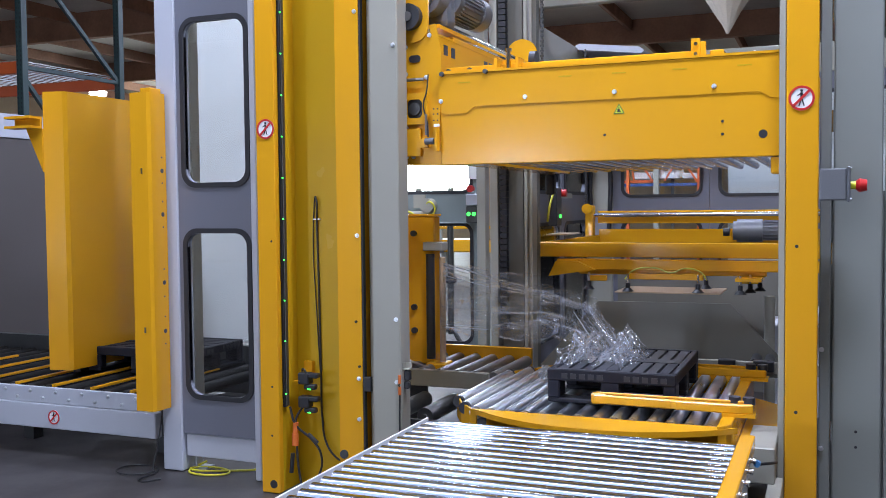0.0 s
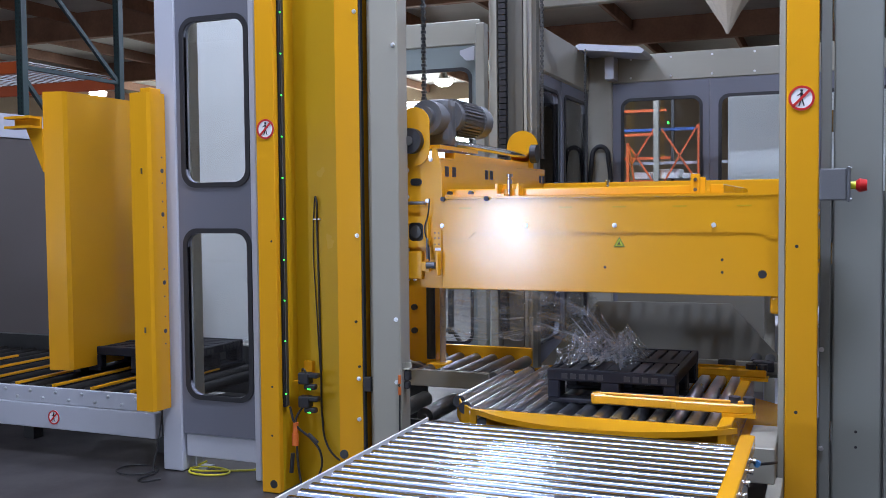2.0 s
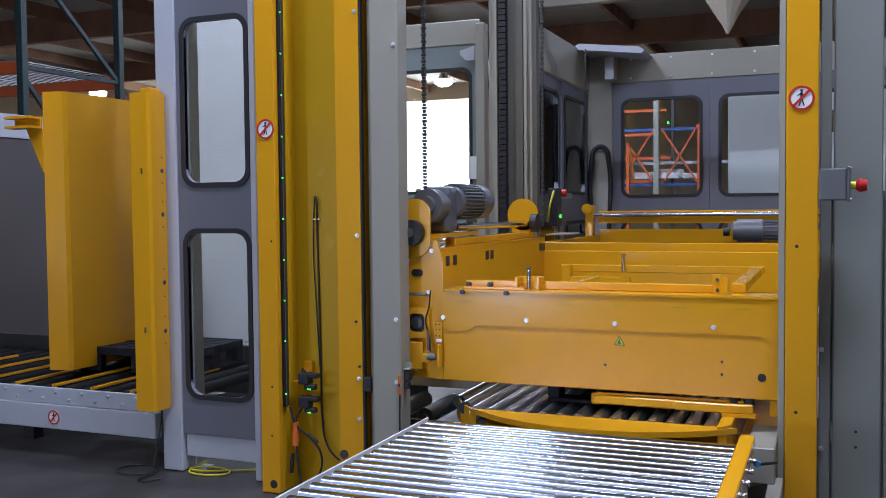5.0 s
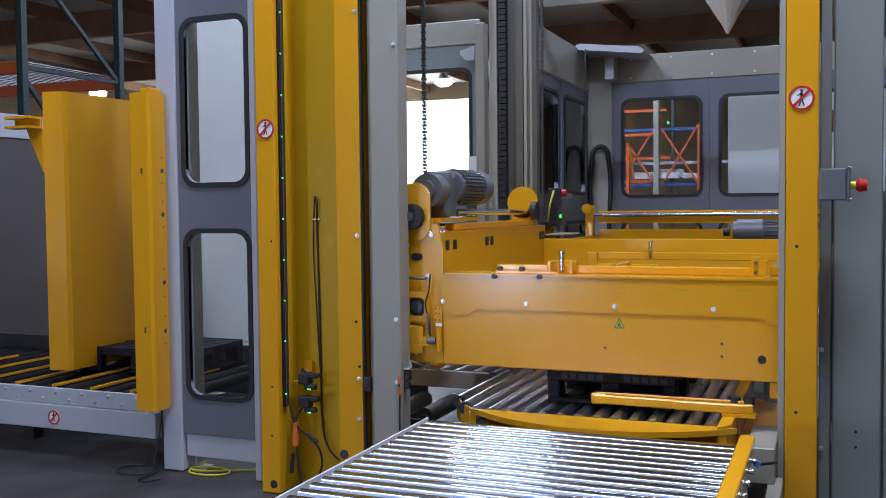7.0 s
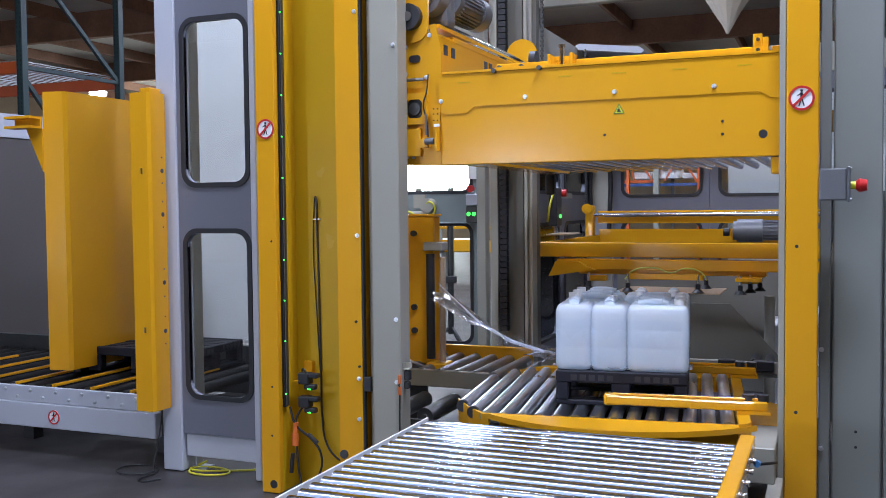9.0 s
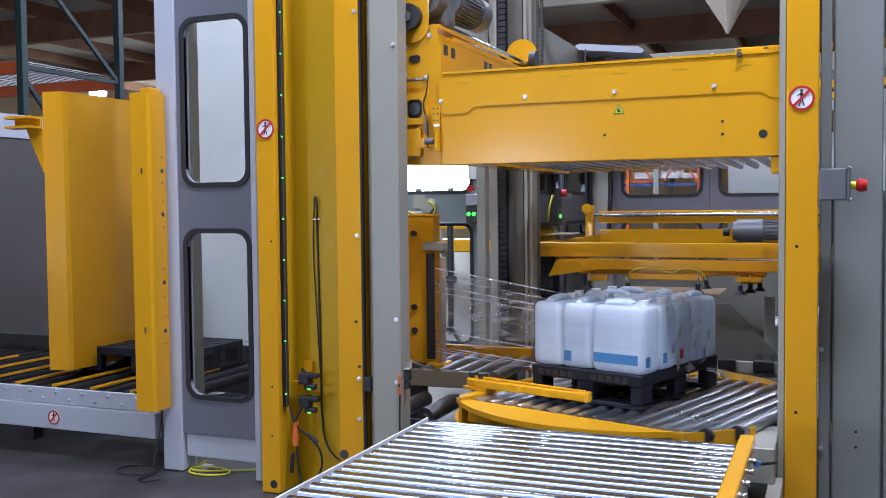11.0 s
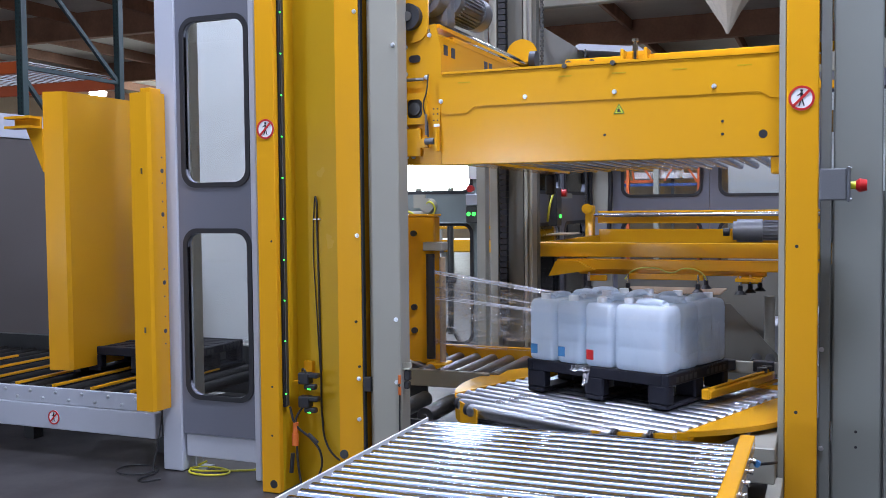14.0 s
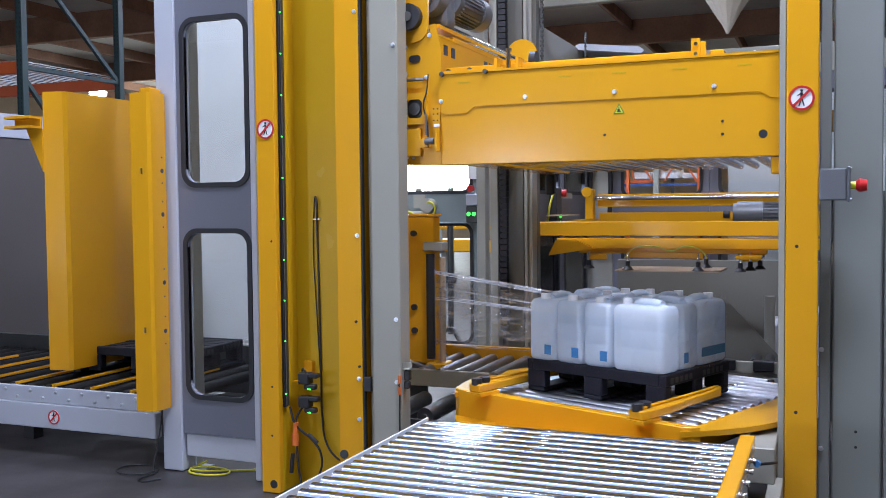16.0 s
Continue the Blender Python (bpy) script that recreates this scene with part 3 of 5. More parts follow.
def turntable():
    """Its own space has the turning axis at the origin."""
    t = thing("turntable", "yellow roller turntable with half-round edge plates and clamp arms", "turntable", "", CENTRE)
    R, h, d = 0.865, 0.635, DECK
    seg = math.acos(h / R)

    def half(x):
        return min(h - 0.015, math.sqrt(0.845 ** 2 - x * x))

    for s in (1, -1):
        pts = [(s * R * math.sin(a), s * R * math.cos(a)) for a in [-seg + 2 * seg * i / 28 for i in range(29)]]
        part("edge_plate", prism(pts, "z", d - 0.03, d - 0.006), YELLOW, t, "half-round yellow edge plate")
    for i in range(16):
        x = -0.75 + 0.0815 * i
        n = half(x)
        shared("roller", roller_mesh(2 * n, 0.031, TABLE_STEEL), t, pose(x, -n, d - 0.031) @ pose(0, 0, 0, 0, 47 * i, 0))
    for s in (1, -1):
        part("side_beam", boxes((-0.52, 0.505, s * h - 0.012, s * h + 0.012, d - 0.11, d - 0.032)), YELLOW, t)
        ends = [(x, s * (half(x) + 0.012)) for x in (-0.79, -0.7, -0.62, -0.57)] + [(x, s * (half(x) + 0.028)) for x in (-0.57, -0.62, -0.7, -0.795)]
        part("corner_bracket", prism(ends, "z", d - 0.12, d - 0.012), YELLOW, t, "yellow curved roller bracket")
        for x in (-0.75, -0.6685):
            y = s * (half(x) + 0.004)
            part("black_roller", tubes(((x, y, d - 0.028), (x, y + s * 0.02, d - 0.028), 0.029)), BLACK, t, "black roller end cap")
            part("bracket_bolt", tubes(((x + 0.03, y + s * 0.01, d - 0.07), (x + 0.02, y + s * 0.03, d - 0.07), 0.011), n=8), CHROME, t)
    rail = [(0.51, -0.69), (0.545, -0.67), (0.565, -0.63), (0.565, 0.63), (0.545, 0.67), (0.51, 0.69)]
    part("rail", prism(rail, "z", d - 0.135, d + 0.01, 0.004), YELLOW, t, "yellow end rail")
    edge = math.acos(0.568 / R)
    part("base_plate", prism([(R * math.cos(a), R * math.sin(a)) for a in [-edge + 2 * edge * i / 20 for i in range(21)]], "z", d - 0.15, d - 0.125), YELLOW, t)
    for s in (1, -1):
        arm = part("clamp_arm", prism([(-0.06, s * 0.44), (-0.06, s * 0.485), (0.3, s * 0.495), (0.31, s * 0.505), (0.58, s * 0.505), (0.64, s * 0.49), (0.64, s * 0.42), (0.3, s * 0.43)], "z", d + 0.025, d + 0.066, 0.006), YELLOW, t, "yellow clamp arm")
        part("arm_flange", boxes((-0.05, 0.6, s * 0.47 - 0.006, s * 0.47 + 0.006, d + 0.0665, d + 0.078), bevel=0.003), YELLOW, arm)
        part("arm_tip", boxes((-0.07, 0.0, s * 0.46 - 0.02, s * 0.46 + 0.02, d + 0.022, d + 0.072), bevel=0.006), YELLOW, arm)
        for x in (0.56, 0.62):
            part("stop_bumper", tubes(((x, s * 0.455, d + 0.06), (x, s * 0.455, d + 0.092), 0.026)), BLACK, arm, "black rubber bumper")
        part("arm_bracket", boxes((0.51, 0.65, s * 0.455 - 0.05, s * 0.455 + 0.05, d + 0.0105, d + 0.025)), YELLOW, arm)
    part("hub", tubes(((0, 0, 0.15), (0, 0, d - 0.151), 0.42), n=32), DARK_STEEL, t)
    part("under_frame", boxes((-0.5, 0.5, -0.58, 0.58, d - 0.15, d - 0.112), (-0.68, -0.5, -0.36, 0.36, d - 0.15, d - 0.112)), DARK_STEEL, t)
    return t


TABLE = turntable()
tagged(part("floor_plinth", boxes((-1.5, -0.4, 4.2, 5.25, 0, 0.15), bevel=0.02), DARK_STEEL), "dark steel plinth under the turntable", "plinth")


def half_pallet(m, label="black plastic half pallet with slatted top"):
    """0.6 m by 0.8 m by 0.16 m, origin under its middle."""
    t = thing("pallet", label, "pallet", "plastic pallets")
    t.matrix_world = m
    a, b, H = 0.3, 0.4, 0.16
    rows = [(-a, a, -b, -b + 0.035, 0.105, H), (-a, a, b - 0.035, b, 0.105, H), (-a, -a + 0.03, -b + 0.035, b - 0.035, 0.105, H), (a - 0.03, a, -b + 0.035, b - 0.035, 0.105, H), (-0.03, 0.03, -b + 0.035, b - 0.035, 0.105, H), (-a + 0.03, -0.03, -0.06, 0.06, 0.105, H - 0.002), (0.03, a - 0.03, -0.06, 0.06, 0.105, H - 0.002)]
    part("deck_frame", boxes(*rows, bevel=0.005), PALLET, t)
    for s in (-1, 1):
        for i in range(4):
            x = s * (0.058 + i * 0.06)
            for y0, y1 in ((-b + 0.035, -0.06), (0.06, b - 0.035)):
                part("slat", boxes((x - 0.023, x + 0.023, y0, y1, 0.13, H - 0.004)), PALLET, t)
    for x, w in ((-a + 0.03, 0.03), (0, 0.045), (a - 0.03, 0.03)):
        for y in (-b + 0.055, 0, b - 0.055):
            part("foot", boxes((x - w, x + w, y - 0.053, y + 0.053, 0.02, 0.11), bevel=0.008), PALLET, t)
    for y in (-b + 0.055, 0, b - 0.055):
        part("runner", boxes((-a, a, y - 0.05, y + 0.05, 0, 0.022), bevel=0.005), PALLET, t)
    for s in (-1, 1):
        for k in range(12):
            x = -a + 0.07 + k * 0.042
            if abs(x) > 0.04:
                part("rib_slot", boxes((x, x + 0.028, s * (b - 0.001) - 0.002, s * (b - 0.001) + 0.002, 0.116, 0.142)), BLACK, t, "dark slot between ribs")
    return t


LOAD_PALLET = half_pallet(Matrix.Translation((CENTRE.x, CENTRE.y, DECK)))

CW, CL, CH = 0.166, 0.278, 0.335


def jerrycan(m, tag="", out=1):
    """Origin under its middle; long side along y."""
    t = thing("jerrycan", "translucent white plastic jerrycan, filled, with screw cap", "jerrycan", "cans in the pallet layer")
    t.matrix_world = m
    a, b = CW / 2 - 0.0005, CL / 2 - 0.0005
    bm = bmesh.new()
    prof = [(0.0, 0.9), (0.012, 0.985), (0.03, 1.0), (0.1, 1.0), (0.106, 0.99), (0.114, 1.0), (0.185, 1.0), (0.191, 0.99), (0.199, 1.0), (0.262, 1.0), (0.285, 0.97), (0.3, 0.88), (0.305, 0.7)]
    rings = []
    for z, k in prof:
        inset = (1 - k) * 0.09
        rings.append([bm.verts.new((x, y, z)) for x, y in rounded(-a + inset, a - inset, -b + inset, b - inset, 0.034, 4)])
    for p, q in zip(rings, rings[1:]):
        for i in range(len(p)):
            f = bm.faces.new((p[i], p[(i + 1) % len(p)], q[(i + 1) % len(p)], q[i]))
            f.smooth = True
    bm.faces.new(rings[0][::-1]), bm.faces.new(rings[-1])
    body = part("can_body", bm, HDPE, t)
    hb = bmesh.new()
    path = [(0, 0.1, 0.29), (0, 0.088, 0.31), (0, 0.04, 0.318), (0, -0.02, 0.318), (0, -0.045, 0.308), (0, -0.052, 0.29)]
    for p, q in zip(path, path[1:]):
        tube(hb, p, q, 0.017, 10)
    bmesh.ops.scale(hb, vec=(1.5, 1, 1), verts=hb.verts[:])
    part("handle", hb, HDPE, t, "moulded carrying handle")
    e = -b - 0.0011 if out < 0 else b + 0.0011
    if "e" in tag or "r" in tag:
        x = -0.063 if "l" in tag else 0.022
        part("label", boxes((x, x + 0.04, e - 0.0005, e + 0.0005, 0.03, 0.078)), RED if "r" in tag else BLUE, t, "red paper label" if "r" in tag else "blue paper label")
    if "s" in tag:
        part("label", boxes((-a - 0.0016, -a - 0.0006, -0.11, 0.12, 0.04, 0.085)), BLUE, t, "long blue paper label")
    part("cap", tubes(((0, -0.096, 0.3), (0, -0.096, 0.33), 0.024), n=20), WHITEPAINT, t, "white screw cap")
    return t


def can_places():
    """A pinwheel layer of ten cans: middle x, middle y, turned or not, with the pallet's long side along y."""
    w, l = CW, CL
    L, S = 3 * w + l, 2 * w + l
    rows = [((i + 0.5) * w, l / 2, 0) for i in range(3)] + [(3 * w + l / 2, (i + 0.5) * w, 1) for i in range(2)]
    rows += [(L - x, S - y, k) for x, y, k in rows]
    return [(-(y - S / 2), x - L / 2, k) for x, y, k in rows]


CANS = []
TAGS = ("e", "e", "e", "", "e", "els", "el", "rl", "", "")
for n_can, (px_, py_, k) in enumerate(can_places()):
    CANS.append((jerrycan(pose(px_ + CENTRE.x, py_ + CENTRE.y, DECK + 0.162, 0, 0, (90 if not k else 0) + (180 if n_can >= 5 else 0)), TAGS[n_can], 1 if k else -1), px_, py_, (90 if not k else 0) + (180 if n_can >= 5 else 0)))


# ---- layer lift ----
def chain_mesh(x, y, z0, z1, pitch=0.0165):
    bm = bmesh.new()
    for i in range(int((z1 - z0) / pitch)):
        z = z0 + i * pitch
        w = 0.0065 if i % 2 else 0.0105
        box(bm, x - w, x + w, y - 0.01, y + 0.01, z + 0.002, z + pitch - 0.001)
    return bm


def lift():
    t = thing("layer_lift", "yellow layer lift frame hanging on chains, with slatted floor", "lift")
    top, bot = 2.085, 1.655
    part("front_beam", boxes((-1.735, -0.06, 4.25, 4.3, bot, top), bevel=0.004), YELLOW, t, "broad yellow front beam")
    lip = [(-1.74, 1.975), (-1.735, 1.91), (-1.7, 1.897), (-1.6, 1.897), (-1.56, 1.928), (-0.275, 1.928), (-0.235, 1.9), (-0.06, 1.9), (-0.06, top), (-1.74, top)]
    part("front_cover", prism(lip, "y", 4.2455, 4.2498), YELLOW, t, "overlapping yellow cover sheet")
    part("beam_flange", boxes((-1.72, -0.06, 4.24, 4.44, top + 0.001, top + 0.012)), YELLOW, t)
    for x in (-1.74, -1.32, -0.905, -0.475, -0.19):
        bolt(t, x + 0.01, 4.2455, 1.96)
    for x in (-1.64, -1.15, -0.905, -0.64, -0.37):
        part("slot", boxes((x, x + 0.06, 4.244, 4.2456, 2.04, 2.046)), SHADED_YELLOW, t, "painted-over weld slot")
    part("round_opening", tubes(((-0.265, 4.2485, 1.75), (-0.265, 4.252, 1.75), 0.018), n=20), BLACK, t)
    for x, z in ((-0.43, 1.755), (-0.43, 1.81), (-0.94, 1.77)):
        part("hole", tubes(((x, 4.2485, z), (x, 4.252, z), 0.006)), BLACK, t, "dark drilled hole")
    # triangular warning sticker
    tri = part("warning_triangle", prism([(-0.9, 1.862), (-0.85, 1.862), (-0.875, 1.908)], "y", 4.2485, 4.2495), SIGNGREEN, t, "yellow hand-hazard triangle sticker")
    part("triangle_field", prism([(-0.8935, 1.866), (-0.8565, 1.866), (-0.875, 1.9)], "y", 4.2475, 4.2484), SIGNYELLOW, tri)
    part("triangle_mark", boxes((-0.885, -0.865, 4.2465, 4.2474, 1.87, 1.874), (-0.882, -0.87, 4.2465, 4.2474, 1.875, 1.882), (-0.877, -0.873, 4.2465, 4.2474, 1.883, 1.892)), BLACK, tri)
    # left end carriage
    end = part("end_plate", prism([(-1.99, 1.665), (-1.735, 1.655), (-1.735, 2.22), (-1.765, 2.335), (-1.785, 2.33), (-1.79, 2.29), (-1.99, 2.26)], "y", 4.26, 4.275), YELLOW, t, "yellow carriage end plate")
    part("pulley_plate", prism(rounded(-1.955, -1.795, 2.25, 2.535, 0.078, 6), "y", 4.25, 4.2595), YELLOW, end)
    part("pulley", tubes(((-1.885, 4.21, 2.37), (-1.885, 4.25, 2.37), 0.062), n=28), BLACK, end, "black chain wheel")
    part("pulley_hub", tubes(((-1.885, 4.2, 2.37), (-1.885, 4.21, 2.37), 0.022), n=16), DULL_STEEL, end)
    part("roller_housing", prism(rounded(-1.905, -1.825, 1.885, 1.975, 0.02, 3), "y", 4.245, 4.26), BLACK, end, "dark roller opening")
    part("guide_roller", tubes(((-1.865, 4.235, 1.93), (-1.865, 4.245, 1.93), 0.03), n=20), DARK_STEEL, end)
    part("slot_opening", prism(rounded(-1.9, -1.84, 2.155, 2.19, 0.016, 3), "y", 4.256, 4.26), BLACK, end)
    part("housing_plate", frame_loop(rounded(-1.95, -1.8, 1.855, 2.005, 0.006, 4), rounded(-1.905, -1.825, 1.885, 1.975, 0.022, 4), "y", 4.236, 4.2595), YELLOW, end)
    part("lower_box", boxes((-1.96, -1.835, 4.235, 4.259, 1.7, 1.835), bevel=0.003), YELLOW, end)
    part("sensor_arm", boxes((-1.834, -1.79, 4.225, 4.245, 1.74, 1.785), bevel=0.002), YELLOW, end)
    part("hole_plate", boxes((-1.775, -1.733, 4.238, 4.2445, 1.835, 1.94), bevel=0.001), YELLOW, end)
    for hx in (-1.765, -1.745):
        for hz in (1.87, 1.9, 1.925):
            part("hole", tubes(((hx, 4.2375, hz), (hx, 4.24, hz), 0.004), n=8), BLACK, end, "dark drilled hole")
    part("label", boxes((-1.765, -1.735, 4.2365, 4.2385, 1.84, 1.853)), WHITEPAINT, end, "small white printed label")
    for x, z in ((-1.915, 2.1), (-1.915, 1.99), (-1.915, 1.84), (-1.88, 1.7), (-1.915, 1.7), (-1.81, 2.08), (-1.79, 2.28), (-1.915, 2.23)):
        bolt(end, x, 4.255, z)
    part("tension_bolt", tubes(((-1.915, 4.24, 2.07), (-1.815, 4.24, 2.07), 0.008)), DULL_STEEL, end)
    part("sensor_cylinder", tubes(((-1.8, 4.215, 1.77), (-1.755, 4.215, 1.77), 0.016)), MOTOR, end, "dark sensor body")
    part("sensor_bracket", boxes((-1.748, -1.735, 4.2, 4.24, 1.72, 1.832), bevel=0.002), YELLOW, end)
    part("sensor_pin", tubes(((-1.8, 4.225, 1.8), (-1.8, 4.225, 1.9), 0.006)), DULL_STEEL, end)
    cable("sensor_cable", [(-1.79, 4.235, 2.09), (-1.8, 4.23, 2.0), (-1.815, 4.228, 1.95), (-1.795, 4.228, 1.86), (-1.79, 4.225, 1.79)], 0.0035, CABLE, end)
    # left side beam with openings, motor and shaft
    side = part("side_beam", prism([(4.3, 2.28), (4.55, 2.282), (6.13, 2.28), (6.13, 2.02), (4.3, 2.0)], "x", -1.79, -1.76), YELLOW, t, "yellow side beam")
    part("side_flange", boxes((-1.9, -1.758, 4.3, 6.13, 2.281, 2.291)), YELLOW, side)
    for y in (4.36, 4.46, 4.95, 5.03, 6.0, 6.07):
        part("square_hole", boxes((-1.7605, -1.758, y, y + 0.05, 2.2, 2.25)), BLACK, side, "square cut-out")
    part("side_tray", boxes((-1.86, -1.8, 4.6, 5.9, 2.292, 2.33), bevel=0.004), YELLOW, side)
    part("shaft", tubes(((-1.86, 4.75, 2.385), (-1.84, 6.05, 2.38), 0.02)), CHROME, side, "polished drive shaft")
    part("shaft_hub", tubes(((-1.78, 5.9, 2.385), (-1.74, 5.9, 2.385), 0.06)), BLACK, side)
    part("rear_plate", tubes(((-1.873, 6.0, 2.44), (-1.873, 6.015, 2.44), 0.105), n=28), YELLOW, side)
    part("rear_plate_foot", boxes((-1.95, -1.8, 6.0, 6.015, 2.29, 2.4)), YELLOW, side)
    gear = part("gear_motor", tubes(((-1.875, 4.4, 2.5), (-1.875, 4.52, 2.5), 0.085), ((-1.875, 4.36, 2.5), (-1.875, 4.4, 2.5), 0.05), n=24), MOTOR, t, "grey geared motor")
    part("motor_body", tubes(((-1.84, 4.6, 2.52), (-1.84, 4.95, 2.52), 0.082), ((-1.84, 4.95, 2.52), (-1.84, 5.06, 2.52), 0.094), n=28), MOTOR, gear)
    for i in range(30):
        bm = bmesh.new()
        box(bm, -0.003, 0.003, 0, 0.28, 0.076, 0.096, Matrix.Translation((-1.84, 4.65, 2.52)) @ Matrix.Rotation(2 * math.pi * i / 30, 4, "Y"))
        part("cooling_fin", bm, MOTOR, gear)
    part("gear_case", boxes((-1.95, -1.79, 4.5, 4.62, 2.36, 2.6), bevel=0.035, seg=2), MOTOR, gear)
    part("motor_foot", boxes((-1.93, -1.8, 4.4, 4.95, 2.34, 2.36)), YELLOW, gear)
    for x, y, z0 in ((-1.892, 4.42, 2.42), (-1.75, 6.05, 2.36)):
        part("lift_chain", chain_mesh(x, y, z0, z0 + 2.0), DARK_STEEL, t, "dark roller chain", "stuff")
    # rear beam, right beam and floor
    part("rear_beam", boxes((-1.76, -0.06, 6.1, 6.16, 1.95, 2.2), bevel=0.004), YELLOW, t)
    part("right_beam", boxes((-0.13, -0.06, 4.3, 6.1, 1.68, 2.05), bevel=0.004), YELLOW, t)
    part("corner_drop", boxes((-0.235, -0.195, 4.26, 4.34, 1.58, 1.654), bevel=0.012, seg=2), YELLOW, t)
    part("inner_rail", boxes((-1.76, -0.13, 4.9, 4.94, 1.9, 1.98), bevel=0.003), YELLOW, t)
    me = mesh_of("floor_bar", tube(bmesh.new(), (0, 0, 0), (0, 1.78, 0), 0.022, 12), STEEL)
    for i in range(15):
        shared("floor_bar", me, t, Matrix.Translation((-1.5 + 0.09 * i, 4.31, bot + 0.035)))
    part("floor_cross_rail", boxes((-1.56, -0.14, 4.7, 4.73, bot + 0.058, bot + 0.075), (-1.56, -0.14, 5.6, 5.63, bot + 0.058, bot + 0.075)), DULL_STEEL, t)
    part("under_rail", boxes((-1.735, -1.58, 4.31, 6.1, bot + 0.01, bot + 0.05), bevel=0.003), YELLOW, t)
    part("hanging_sensor", boxes((-1.72, -1.66, 6.0, 6.06, 1.53, 1.66), bevel=0.01), BLACK, t, "small black hanging sensor")
    # sliding squaring frame
    c = part("slide_frame", boxes((-1.75, -0.52, 4.36, 4.4, top + 0.012, top + 0.05), (-1.62, -0.44, 5.7, 5.74, top + 0.005, top + 0.05), (-1.24, -1.2, 4.4, 4.85, top + 0.012, top + 0.045), (-0.5, -0.44, 4.4, 5.7, top + 0.012, top + 0.055), bevel=0.004), YELLOW, t, "yellow sliding squaring frame")
    part("cross_bar", boxes((-1.02, -0.6, 4.5, 4.53, top - 0.02, top + 0.02), bevel=0.003), YELLOW, c)
    part("frame_lug", boxes((-1.62, -1.56, 5.66, 5.7, top - 0.07, top + 0.05), (-1.62, -1.2, 5.665, 5.7, top - 0.06, top - 0.02), bevel=0.004), YELLOW, c)
    part("slide_box", boxes((-1.48, -1.465, 4.3, 4.4, top + 0.012, top + 0.072), (-1.375, -1.36, 4.3, 4.4, top + 0.012, top + 0.072), (-1.48, -1.36, 4.386, 4.4, top + 0.012, top + 0.072), bevel=0.003), YELLOW, c)
    for x, y in ((-1.42, 4.34), (-1.24, 5.68)):
        part("slide_cylinder", tubes(((x, y, top + 0.015), (x, y, top + 0.09), 0.013), ((x, y, top + 0.09), (x, y, top + 0.105), 0.009), ((x, y, top + 0.105), (x, y, top + 0.118), 0.016)), CHROME, c, "bright adjusting spindle")
    for x in (-1.73, -1.62):
        part("frame_bolt", tubes(((x, 4.34, top + 0.03), (x, 4.36, top + 0.03), 0.012)), DARK_STEEL, c)
    for z in (0.03, 0.075):
        part("tab_bolt", tubes(((-0.553, 4.325, top + z), (-0.553, 4.335, top + z), 0.008)), CHROME, c)
    part("slide_arm", boxes((-1.73, -1.43, 4.285, 4.3, top + 0.014, top + 0.024)), YELLOW, c)
    for x in (-1.72, -1.5):
        part("slide_wheel", tubes(((x, 4.225, top + 0.002), (x, 4.283, top + 0.002), 0.011)), DARK_STEEL, c)
    part("stop_tab", boxes((-0.575, -0.535, 4.335, 4.36, top + 0.012, top + 0.1), (-0.535, -0.51, 4.335, 4.36, top + 0.012, top + 0.085), bevel=0.003), YELLOW, c)
    return t, c


LIFT, SLIDE = lift()


def mast_rear():
    t = thing("lift_mast", "grey steel rear lift mast with guide rails and cable chain", "machine post", "lift masts")
    part("mast_shell", boxes((-2.1, -1.985, 6.26, 6.32, 0.004, TALL + 0.3), (-1.98, -1.93, 6.2, 6.32, 0.004, TALL + 0.3)), MASTGREY, t)
    part("guide_rail", boxes((-1.925, -1.9, 6.2, 6.3, 0.004, TALL + 0.3), (-1.88, -1.862, 6.19, 6.3, 0.004, TALL + 0.3), bevel=0.004), GREY, t)
    part("bright_rail", boxes((-1.896, -1.884, 6.21, 6.3, 0.004, TALL + 0.3)), DULL_STEEL, t, "worn bright guide rail")
    part("cable_chain", boxes(*[(-2.1, -2.05, 6.2, 6.25, 0.6 + 0.04 * i, 0.634 + 0.04 * i) for i in range(66)]), BLACK, t, "black cable drag chain")
    part("mast_back", boxes((-2.13, -1.87, 6.33, 6.4, 0.004, TALL + 0.3)), MASTGREY, t)
    part("chain_tray", boxes((-2.135, -2.115, 6.2, 6.3, 0.004, 2.95)), GREY, t)


mast_rear()


